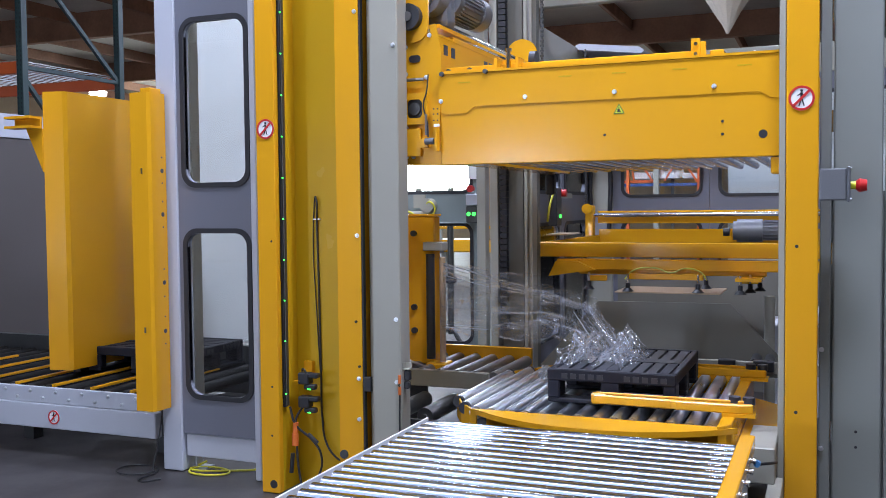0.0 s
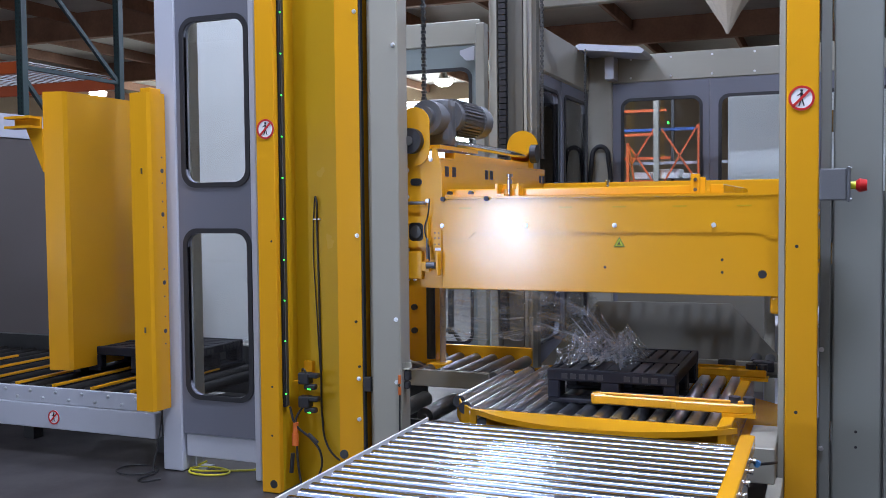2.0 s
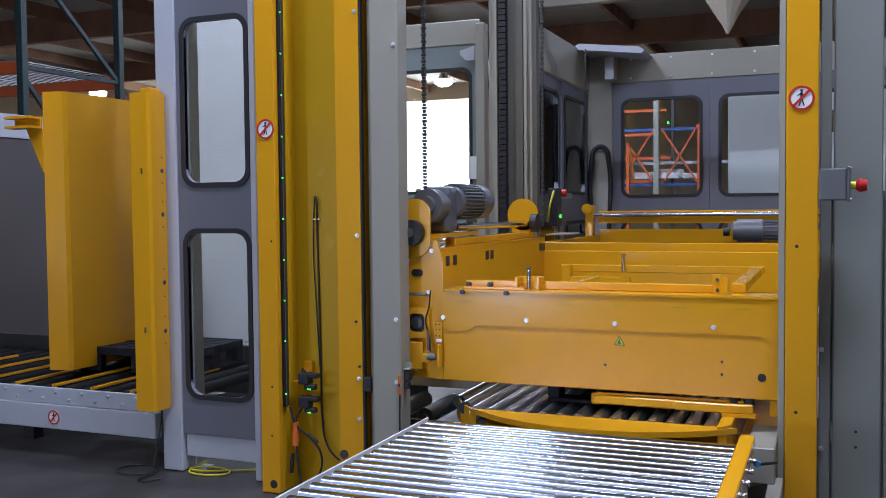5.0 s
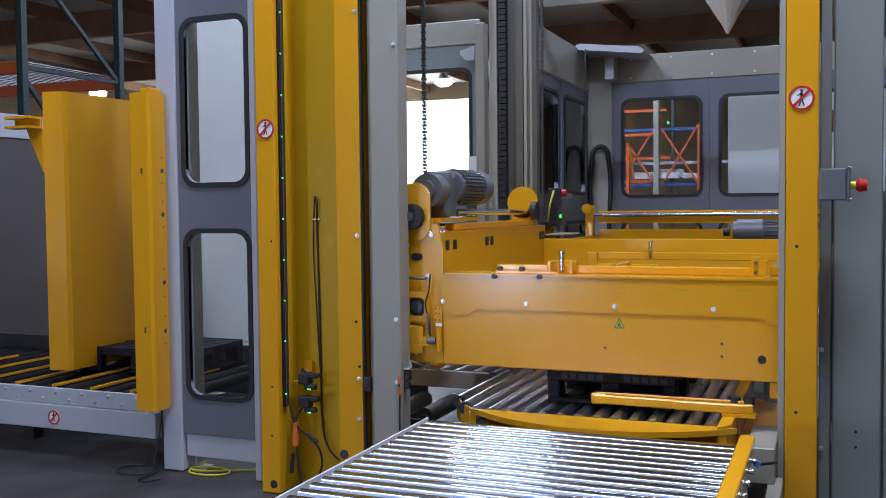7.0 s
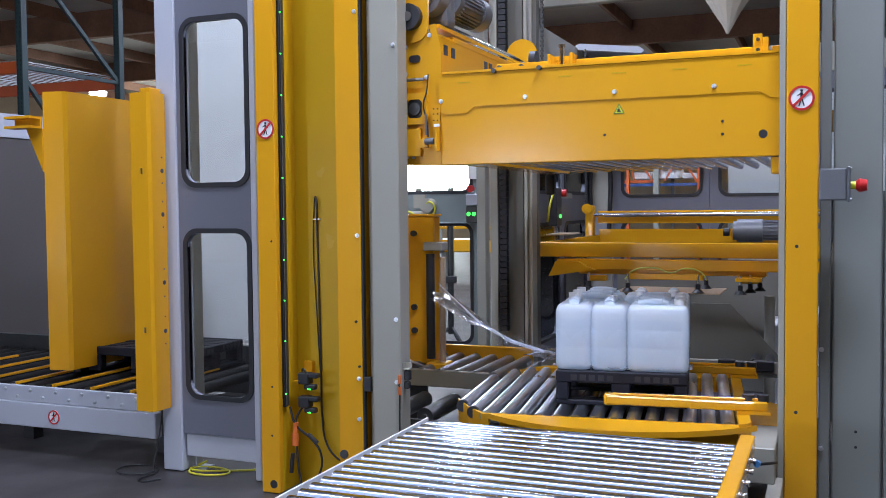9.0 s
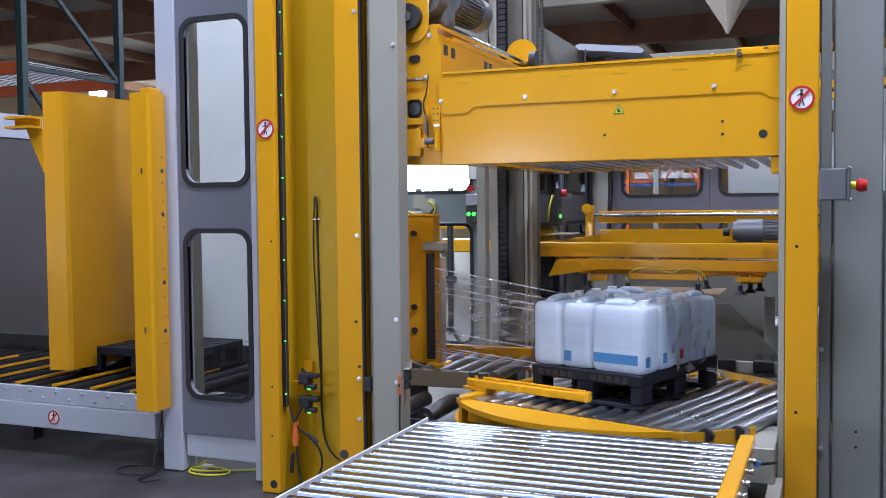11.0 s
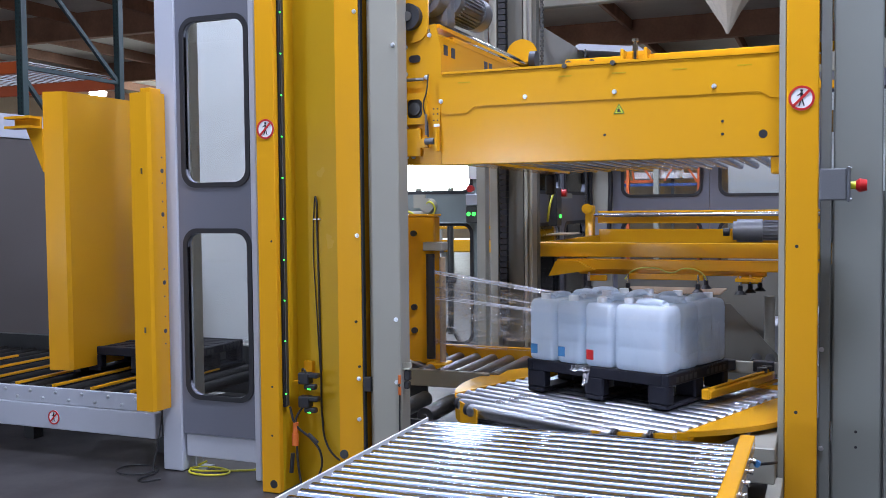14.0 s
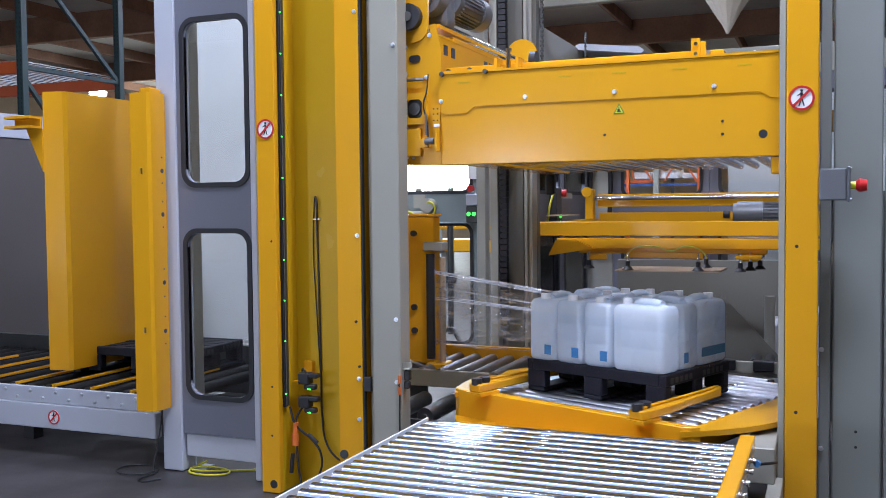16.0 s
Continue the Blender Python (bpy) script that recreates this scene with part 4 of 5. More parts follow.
# ---- rear sheet gantry ----
def gantry():
    t = thing("sheet_gantry", "yellow rear gantry with suction head and cardboard sheet", "gantry")
    part("front_beam", boxes((-1.95, 0.3, 6.5, 6.56, 1.1, 1.2), bevel=0.004), YELLOW, t)
    part("under_beam", boxes((-1.78, 0.3, 6.5, 6.6, 1.012, 1.085), bevel=0.004), YELLOW, t)
    part("under_hook", prism([(-1.83, 0.965), (-1.78, 1.07), (-1.62, 1.07), (-1.5, 1.015)], "y", 6.46, 6.498), YELLOW, t)
    rear = part("rear_beam", boxes((-1.9, 0.3, 8.3, 8.38, 1.3, 1.41), (-1.9, 0.3, 8.35, 8.38, 1.13, 1.25), bevel=0.004), YELLOW, t)
    part("rear_shaft", tubes(((-1.95, 8.25, 1.375), (0.3, 8.25, 1.375), 0.02)), CHROME, rear, "polished drive shaft")
    part("rear_end", boxes((-1.99, -1.92, 8.2, 8.3, 1.12, 1.46), bevel=0.01), YELLOW, rear)
    part("rear_wheel", tubes(((-1.97, 8.18, 1.43), (-1.97, 8.2, 1.43), 0.045), n=24), YELLOW, rear)
    m = part("gantry_motor", tubes(((-0.71, 8.2, 1.24), (-0.51, 8.2, 1.24), 0.094), n=24), MOTOR, t, "grey geared motor")
    part("motor_flange", tubes(((-0.74, 8.2, 1.24), (-0.711, 8.2, 1.24), 0.078), n=24), MOTOR, m)
    part("motor_body", tubes(((-0.509, 8.2, 1.24), (-0.1, 8.2, 1.24), 0.08), n=24), MOTOR, m)
    for i in range(14):
        ang = radians(20 * i - 40)
        y, z = 8.2 - 0.083 * math.cos(ang), 1.24 + 0.083 * math.sin(ang)
        part("cooling_fin", boxes((-0.5, -0.12, y - 0.012, y + 0.012, z - 0.003, z + 0.003)), MOTOR, m)
    part("motor_coupling", tubes(((-0.82, 8.2, 1.23), (-0.77, 8.2, 1.23), 0.035)), BLACK, m)
    part("side_beam", boxes((-1.94, -1.88, 6.56, 8.3, 1.12, 1.2), bevel=0.004), YELLOW, t)
    part("cable_shelf", boxes((-2.0, -1.84, 7.0, 7.4, 1.235, 1.245)), CARD, t)
    part("gantry_chain", chain_mesh(-2.005, 8.3, 1.35, 2.85), DARK_STEEL, t, "dark roller chain", "stuff")
    # suction head
    head = part("suction_head", boxes((-1.35, -0.85, 7.0, 7.06, 0.945, 0.985), (-1.62, -1.5, 7.0, 7.04, 0.93, 0.97), (-0.62, -0.5, 7.0, 7.04, 0.93, 0.97), (-1.7, -0.45, 7.04, 7.1, 0.975, 1.02), bevel=0.004), YELLOW, t, "yellow suction head bar")
    head.location = (0.07, -0.5, 0.005)
    for x, y in ((-1.62, 7.0), (-1.33, 6.9), (-0.87, 6.9), (-0.86, 7.25), (-0.6, 6.85), (-0.55, 7.0), (-0.5, 7.15)):
        cup = part("suction_cup", tube(tube(bmesh.new(), (x, y, 0.93), (x, y, 0.895), 0.016, 14), (x, y, 0.895), (x, y, 0.872), 0.02, 14, 0.04), BLACK, head, "black rubber suction cup")
        tube_bm = tubes(((x, y, 0.93), (x, y, 0.99), 0.008), n=8)
        part("cup_stem", tube_bm, CHROME, cup)
    part("bar_end", boxes((-0.63, -0.47, 6.82, 7.2, 0.955, 0.975)), YELLOW, head)
    cable("air_hose", [(-1.36, 6.95, 0.95), (-1.3, 6.93, 1.01), (-1.15, 6.92, 1.03), (-1.05, 6.92, 1.0), (-0.95, 6.92, 1.03), (-0.85, 6.93, 1.0), (-0.82, 6.95, 0.95)], 0.005, YCABLE, head, "yellow air hose")
    return t


GANTRY = gantry()
SHEET = tagged(part("cardboard_sheet", boxes((-1.35, -0.66, 6.4, 6.85, 0.866, 0.874)), CARD), "brown cardboard layer sheet held by suction cups", "cardboard")

# grey chute plate behind the turntable
tagged(part("chute_plate", prism([(-1.85, 0.36), (-1.44, 0.815), (-0.585, 0.82), (-0.28, 0.484), (-0.2, 0.4), (-0.2, 0.36)], "y", 6.3, 6.32), OLIVE), "large grey sloping-sided sheet metal guard", "guard plate")
tagged(part("chute_stand", boxes((-1.7, -1.64, 6.3, 6.36, 0, 0.4), (-0.3, -0.24, 6.325, 6.36, 0, 0.4), bevel=0.004), GREY), "grey steel feet of the guard plate", "stand")
tagged(part("magazine_wall", boxes((-1.6, 0.6, 7.7, 7.76, 0.0, 1.02), bevel=0.004), OLIVE), "grey sheet metal wall of the sheet magazine", "guard plate")


# ---- film wrapper ----
def wrapper():
    t = thing("film_wrapper", "yellow stretch-film carriage on its mast", "wrapping machine")
    part("carriage_box", boxes((-2.44, -2.17, 5.2, 5.29, 0.52, 1.4), bevel=0.008), YELLOW, t)
    part("mast", boxes((-2.55, -2.38, 5.291, 5.5, 0.0, 1.38), bevel=0.006), DARK_STEEL, t)
    part("top_lid", boxes((-2.445, -2.165, 5.195, 5.3, 1.401, 1.415), bevel=0.003), YELLOW, t)
    roll = part("film_roll", tubes(((-2.185, 5.17, 0.56), (-2.185, 5.17, 1.18), 0.026), n=20), BLACK, t, "dark film roll")
    part("roll_rubber", tubes(((-2.12, 5.2, 0.54), (-2.12, 5.2, 1.16), 0.018), n=16), CARD, t, "buff film guide roller")
    part("roll_head", boxes((-2.22, -2.1, 5.14, 5.24, 1.2, 1.25), bevel=0.004), GREY, t)
    part("foot_block", boxes((-2.2, -2.08, 5.12, 5.26, 0.46, 0.54), bevel=0.006), YELLOW, t)
    for z in (0.72, 0.86, 1.3):
        part("cover_knob", tubes(((-2.3, 5.2, z), (-2.3, 5.18, z), 0.018)), BLACK, t)
    part("hand_slot", prism(rounded(-2.4, -2.34, 0.6, 0.78, 0.02, 3), "y", 5.19, 5.2), BLACK, t)
    for i in range(3):
        cable("cable", [(-2.4 + 0.02 * i, 5.15, 0.85), (-2.36, 5.12, 0.62 - 0.02 * i), (-2.28 + 0.02 * i, 5.12, 0.53), (-2.2, 5.16, 0.5)], 0.007, WIRE, t, "clear air hose")


wrapper()


# ---- infeed conveyor between the pallet bay and the turntable ----
def infeed():
    t = thing("roller_conveyor", "infeed conveyor with worn dark steel rollers", "conveyor")
    me = roller_mesh(0.62, 0.035, DULL_STEEL)
    for i in range(8):
        shared("roller", me, t, Matrix.Translation((-2.5 + 0.11 * i, 4.98, 0.5)))
    part("near_rail", boxes((-2.5, -1.74, 4.93, 4.955, 0.44, 0.535), bevel=0.004), GREY, t, "grey side rail")
    part("far_rail", boxes((-2.6, -1.7, 5.61, 5.64, 0.44, 0.58), bevel=0.004), YELLOW, t, "yellow side rail")
    low = roller_mesh(0.42, 0.045, DULL_STEEL)
    for x in (-2.3, -2.12, -1.94):
        shared("roller", low, t, Matrix.Translation((x, 4.5, 0.37)))
    part("low_rail", boxes((-2.4, -1.75, 4.46, 4.48, 0.2, 0.36)), DARK_STEEL, t)
    for x in (-2.45, -1.85):
        part("frame_leg", boxes((x, x + 0.06, 4.95, 5.6, 0, 0.44)), DARK_STEEL, t)


infeed()


# ---- pallet bay ----
def pallet_bay():
    t = thing("roller_conveyor", "pallet bay conveyor with dark rollers and pale grey side beam", "conveyor")
    part("side_beam", boxes((-6.2, -3.505, 4.3, 4.36, 0.166, 0.312), bevel=0.005), WHITE_GREY, t)
    part("bearing_plate", boxes((-6.2, -3.6, 4.31, 4.33, 0.314, 0.41), bevel=0.003), WHITE_GREY, t)
    for i in range(24):
        bolt(t, -5.9 + 0.098 * i, 4.31, 0.345 + 0.04 * (i % 2))
    me = roller_mesh(1.2, 0.035, BAY_BLACK)
    for i in range(19):
        shared("roller", me, t, Matrix.Translation((-6.1 + 0.145 * i, 4.36, 0.375)))
    for i in range(9):
        part("slide_strip", boxes((-6.05 + 0.29 * i, -6.025 + 0.29 * i, 4.36, 5.2, 0.405, 0.418)), YELLOW, t, "yellow slide strip")
    part("far_beam", boxes((-6.2, -3.4, 5.6, 5.66, 0.166, 0.5)), DARK_STEEL, t)
    for x in (-5.6, -4.75, -3.7):
        part("leg", boxes((x - 0.04, x + 0.04, 4.6, 4.68, 0, 0.34)), DARK_STEEL, t)
        part("leg", boxes((x - 0.04, x + 0.04, 5.6, 5.66, 0, 0.166)), DULL_STEEL, t)


pallet_bay()
prohibition_sign(-4.24, 4.298, 0.237, 0.042)
half_pallet(pose(-4.1, 5.165, 0.411, 0, 0, 90), "black plastic pallet waiting in the pallet bay")


def shields():
    t = thing("guide_shield", "tall yellow bent-sheet pallet guide", "guide plate", "yellow pallet guides")
    part("shield_face", prism([(-3.504, 4.15), (-3.395, 4.15), (-3.38, 4.165), (-3.38, 4.285), (-3.392, 4.285), (-3.392, 4.17), (-3.4, 4.162), (-3.504, 4.162)], "z", 0.36, 2.087), YELLOW, t)
    part("top_tab", boxes((-3.47, -3.4, 4.19, 4.282, 2.06, 2.115), bevel=0.004), YELLOW, t)
    for z, r in ((1.667, 0.013), (1.43, 0.013), (1.057, 0.013), (0.79, 0.013), (1.74, 0.005), (1.6, 0.005), (1.5, 0.005), (1.36, 0.005), (1.13, 0.005), (0.98, 0.005), (0.87, 0.005), (0.72, 0.005)):
        part("hole", tubes(((-3.3815, 4.25, z), (-3.379, 4.25, z), r)), DARK_STEEL, t, "dark round hole")
    for z in (1.65, 0.79):
        part("clip", boxes((-3.435, -3.425, 4.143, 4.15, z, z + 0.03)), CHROME, t)
    t2 = thing("guide_shield", "tall yellow bent-sheet pallet guide with round corner", "guide plate", "yellow pallet guides")
    part("shield_face", prism([(-4.57, 4.61), (-4.44, 4.64), (-4.42, 4.66), (-4.42, 5.5), (-4.435, 5.5), (-4.435, 4.67), (-4.57, 4.625)], "z", 0.45, 2.2), YELLOW, t2)
    part("arm", boxes((-4.78, -4.57, 4.5, 4.6, 2.03, 2.045), (-4.78, -4.57, 4.5, 4.6, 1.97, 1.985), (-4.78, -4.57, 4.585, 4.6, 1.985, 2.03)), YELLOW, t2, "yellow channel arm")
    part("gusset", prism([(-4.7, 1.97), (-4.57, 1.97), (-4.57, 1.7)], "y", 4.6, 4.61), YELLOW, t2)
    part("stand", boxes((-4.56, -4.5, 4.8, 4.9, 0.41, 0.46)), DARK_STEEL, t2)
    return t


shields()
guard = thing("sheet_partition", "long sheet metal partition, shade in its taupe colour, with a pale top strip", "partition")
part("wall_sheet", boxes((-6.32, -6.27, 4.4, 9.0, 0.37, 2.06), bevel=0.004), SHADED_TAUPE, guard)
part("top_strip", boxes((-6.34, -6.26, 4.4, 9.0, 2.062, 2.26), bevel=0.004), WHITE_GREY, guard, "pale grey top strip")
part("gap_strip", boxes((-6.315, -6.275, 4.4, 9.0, 0.31, 0.369)), DARK_STEEL, guard)
part("foot_sheet", boxes((-6.32, -6.27, 4.4, 9.0, 0.12, 0.309), bevel=0.004), GREY, guard)
tagged(part("white_guard_wall", boxes((-4.14, -4.08, 5.48, 7.1, 0.46, 3.0), bevel=0.004), WHITE), "tall white sheet guard wall", "guard wall")
for x, y0, y1, h in ((-6.295, 4.5, 8.9, 0.119), (-4.11, 5.5, 6.9, 0.46)):
    tagged(part("wall_stand", boxes((x - 0.02, x + 0.02, y0, y0 + 0.06, 0, h), (x - 0.02, x + 0.02, y1, y1 + 0.06, 0, h), (x - 0.02, x + 0.02, y0, y1, 0.05, 0.119)), DARK_STEEL), "dark steel foot frame of the guard wall", "stand")
tagged(part("kick_beam", boxes((-3.3, -2.832, 4.31, 4.36, 0.09, 0.215), bevel=0.004), WHITE_GREY), "pale grey kick beam under the guard panel", "beam")
tagged(part("kick_foot", boxes((-3.3, -3.22, 4.37, 4.45, 0, 0.012), (-3.29, -3.28, 4.37, 4.43, 0.012, 0.09)), WHITE_GREY), "pale grey floor foot of the guard", "foot")


# ---- stretch film: crumpled strips between the film roll and the load ----
def crumpled(length, height, seed, rough, nx=16, nz=6):
    rnd = random.Random(seed)
    bm = bmesh.new()
    off = Vector((rnd.uniform(0, 50), rnd.uniform(0, 50), rnd.uniform(0, 50)))
    g = []
    for i in range(nx + 1):
        row = []
        for j in range(nz + 1):
            x, z = (i / nx - 0.5) * length, (j / nz - 0.5) * height
            n1 = noise.noise(Vector((x * 14, z * 40, 0)) + off)
            n2 = noise.noise(Vector((x * 40, z * 90, 7)) + off)
            n3 = noise.noise(Vector((x * 9, 3, 11)) + off)
            row.append(bm.verts.new((x, rough * (n1 + 0.5 * n2), z * (1 + 0.5 * n3) + rough * 0.5 * n3)))
        g.append(row)
    for i in range(nx):
        for j in range(nz):
            bm.faces.new((g[i][j], g[i + 1][j], g[i + 1][j + 1], g[i][j + 1]))
    return bm


FILM_ROWS, FILM_COLS = 12, 4
FILM_THING = thing("stretch_film", "clear crinkled stretch film drawn from the roll to the load", "film")
FILM_PIECES = []
for r_ in range(FILM_ROWS):
    for c_ in range(FILM_COLS):
        thin = r_ not in (2, 6, 9)
        ob = part("film_strip", crumpled(0.36, 0.002 + 0.003 * (r_ % 3) if thin else 0.16, r_ * 17 + c_, 0.0022 if thin else 0.006), FOLD if thin else FILM, FILM_THING, smooth=True)
        ob.visible_shadow = False
        FILM_PIECES.append((ob, r_, c_))
FILM_HEAP = []
for i in range(12):
    big = i % 3 == 0
    ob = part("film_fold", crumpled(0.1 if i in (1, 4) else (0.3 if big else 0.2), 0.03 if i in (1, 4) else (0.16 if big else 0.09), 300 + i, 0.04 if big else 0.026, 34, 22), HEAP, FILM_THING, smooth=True)
    ob.visible_shadow = False
    FILM_HEAP.append((ob, i))


def web_sheet(length, height, seed):
    """A drawn sheet of film with long pleats."""
    rnd = random.Random(seed)
    off = Vector((rnd.uniform(0, 50), rnd.uniform(0, 50), rnd.uniform(0, 50)))
    nx, nz = 44, 40
    bm = bmesh.new()
    g = []
    for i in range(nx + 1):
        x = (i / nx - 0.5) * length
        row = []
        for j in range(nz + 1):
            z = (j / nz - 0.5) * height
            n1 = noise.noise(Vector((x * 5, z * 26, 0)) + off)
            n2 = noise.noise(Vector((x * 13, z * 70, 5)) + off)
            n3 = noise.noise(Vector((x * 34, z * 60, 9)) + off)
            edge = noise.noise(Vector((x * 16, 3, 2)) + off)
            row.append(bm.verts.new((x, 0.014 * n1 + 0.008 * n2 + 0.004 * n3, z * (1 + 0.1 * edge))))
        g.append(row)
    for i in range(nx):
        for j in range(nz):
            bm.faces.new((g[i][j], g[i + 1][j], g[i + 1][j + 1], g[i][j + 1]))
    return bm


FILM_WEBS = []
for k, (length, height) in enumerate(((0.38, 0.4), (0.38, 0.37), (0.34, 0.27), (0.3, 0.2))):
    ob = part("film_sheet", web_sheet(length, height, 500 + k), WEB, FILM_THING, "clear pleated film sheet", smooth=True)
    ob.visible_shadow = False
    FILM_WEBS.append((ob, k))


def along(a, b, twist=0.0):
    """A pose in the middle of a and b, whose x axis runs from a to b."""
    a, b = Vector(a), Vector(b)
    x = (b - a).normalized()
    y = Vector((0, 0, 1)).cross(x).normalized() if abs(x.z) < 0.98 else Vector((0, 1, 0))
    z = x.cross(y)
    m = Matrix((x, y, z)).transposed().to_4x4()
    return Matrix.Translation((a + b) / 2) @ m @ Matrix.Rotation(radians(twist), 4, "X")


def path_point(pts, s):
    s = max(0.0, min(0.9999, s)) * (len(pts) - 1)
    i = int(s)
    return Vector(pts[i]).lerp(Vector(pts[i + 1]), s - i)


STRAND = (0.0, 0.03, 0.3, 0.07, 0.11, 0.34, 0.55, 0.82, 0.88, 0.6, 0.95, 1.0)


def film_pose(row, col, t, corner):
    v = STRAND[row]
    a, b = col / FILM_COLS, (col + 1) / FILM_COLS
    if t < 5.0:                                   # a loose sheet that droops on to the empty pallet
        sag = 0.03 * max(0.0, min(1.0, t / 2.0))
        top = [(-2.11, 5.16, 1.13), (-1.75, 5.0, 1.06), (-1.4, 4.88, 1.0), (-1.13, 4.78, 0.93 - sag), (-0.96, 4.72, 0.74)]
        low = [(-2.11, 5.16, 0.74 - sag * 2), (-1.75, 5.0, 0.76 - sag * 2), (-1.4, 4.88, 0.83 - sag), (-1.2, 4.78, 0.8 - sag), (-1.12, 4.7, 0.71)]
        pts = [Vector(p).lerp(Vector(q), 1 - v) for p, q in zip(top, low)]
        return along(path_point(pts, a), path_point(pts, b), 14 * math.sin(3 * row + 2 * col))
    if t < 10.3:                                  # gathered into a rope at the pallet's corner
        j = 0.012 * math.sin(5 * row + 3 * col), 0.014 * math.cos(4 * row + col)
        fan = max(0.0, 1 - 4 * a) * (v - 0.5) * 0.12
        pts = [(-2.11, 5.16, 0.93), (-1.86, 5.08, 0.80), (-1.62, 4.95, 0.72), (-1.4, 4.82, 0.69), corner]
        p, q = path_point(pts, a), path_point(pts, b)
        shift = Vector((j[0], 0, j[1]))
        return along(p + shift * 0.6 + Vector((0, 0, fan)), q + shift * 0.6, 84 + 5 * col if row in (2, 6, 9) else 57 * row + 80 * col)
    hi = 1.09 - 0.5 * (1 - v) ** 0.75 if t < 13.2 else 1.075 - 0.17 * (1 - v) ** 1.4 - (0.26 if row == 0 else 0)
    end = 1.0 - 0.43 * (1 - v) ** 0.75 if t < 13.2 else 1.0 - 0.12 * (1 - v) - (0.2 if row == 0 else 0)
    p0, p1 = Vector((-2.11, 5.16, hi)), Vector((-1.33, 4.86, end))
    return along(p0.lerp(p1, a), p0.lerp(p1, b), -38 + 16 * math.sin(4 * row))


WIDE = (2, 6, 9)


def wound_pose(row, side, t):
    """A wide strip laid against one side of the load, turning with it."""
    far = 0.311 + 0.012 if side % 2 == 0 else 0.394 + 0.012
    along_side = 0.08 * math.sin(2.1 * row + 1.7 * side)
    z = DECK + 0.162 + 0.07 + 0.085 * WIDE.index(row)
    return Matrix.Translation((CENTRE.x, CENTRE.y, z)) @ pose(0, 0, 0, 0, 0, table_angle(t) + 90 * side + 90) @ pose(along_side, -far, 0, 0, 4 * math.sin(row + side), 0)


def film_motion():
    steps = [0, 0.5, 1, 1.5, 2, 2.5, 3, 4.2, 6.3, 7, 8, 8.5, 8.8, 9.0, 9.2, 9.5, 9.8, 11.0, 11.3, 12, 13, 13.8, 14.5, 16]
    for ob, r, c in FILM_PIECES:
        rows = []
        for t in steps:
            q = CENTRE + Matrix.Rotation(radians(min(30, table_angle(t))), 3, "Z") @ Vector((-0.29, -0.16, DECK + 0.19))
            if r not in WIDE or t < 10:
                rows.append((t, film_pose(r, c, t, q)))
        if r in WIDE:
            rows += [(t, wound_pose(r, c, t)) for t in [10.6 + 0.2 * k for k in range(28)]]
        walk(ob, rows)
    def turning(t):
        return Matrix.Translation(CENTRE) @ pose(0, 0, 0, 0, 0, table_angle(t))

    # the sheets: draped, then lying under the load on the pallet, then drawn out between roll and load
    drape = [(-2.11, 5.16, 0.935), (-1.76, 5.0, 0.91), (-1.42, 4.88, 0.905), (-1.14, 4.78, 0.86), (-1.0, 4.68, 0.72)]
    for ob, k in FILM_WEBS:
        loose = along(drape[k], drape[k + 1], 8 * math.sin(2 * k))
        flat = pose(-0.13 if k % 2 else 0.13, -0.19 if k < 2 else 0.19, DECK + 0.161, 84, 0, 0)
        p0, p1 = Vector((-2.11, 5.16, 0.85)), Vector((-1.31, 4.86, 0.845))
        drawn = along(p0.lerp(p1, k / 4), p0.lerp(p1, (k + 1) / 4), -6)
        down, up = turning(6.3) @ flat, turning(9.8) @ flat
        rows = [(0, loose), (4.2, loose), (4.9, loose.lerp(down, 0.35)), (5.6, loose.lerp(down, 0.7)), (6.3, down), (8.5, down)]
        rows += [(8.6 + 0.2 * q, turning(8.6 + 0.2 * q) @ flat) for q in range(7)]
        rows += [(10.1, up.lerp(drawn, 0.35)), (10.4, up.lerp(drawn, 0.7)), (10.7, drawn), (16, drawn)]
        walk(ob, rows)
    for ob, i in FILM_HEAP:
        rest = pose(-1.17 + 0.024 * i, 4.5 + 0.09 * (i % 4), DECK + 0.185 + 0.022 * (i % 3), 50 + 11 * i, 9 * (i - 6), 31 * i)
        rope = pose(-1.42 + 0.03 * i, 4.66 + 0.03 * i, DECK + 0.12 + 0.01 * i, 80, 10 * (i - 3), 25 * i)
        if i not in (1, 4):                       # these lie between pallet and load
            rope = Matrix.Translation(CENTRE) @ pose(0.12 * math.sin(2.4 * i), 0.2 * math.cos(1.7 * i), DECK + 0.161, 85, 0, 31 * i)
        rows = [(0, rest), (4.2, rest), (4.9, rest.lerp(rope, 0.35)), (5.6, rest.lerp(rope, 0.7)), (6.3, rope), (8.5, rope)]
        for t in [8.6 + 0.2 * k for k in range(37)] + [16.0]:
            rows.append((t, turning(t) @ Matrix.Translation(-CENTRE) @ rope))
        walk(ob, rows)


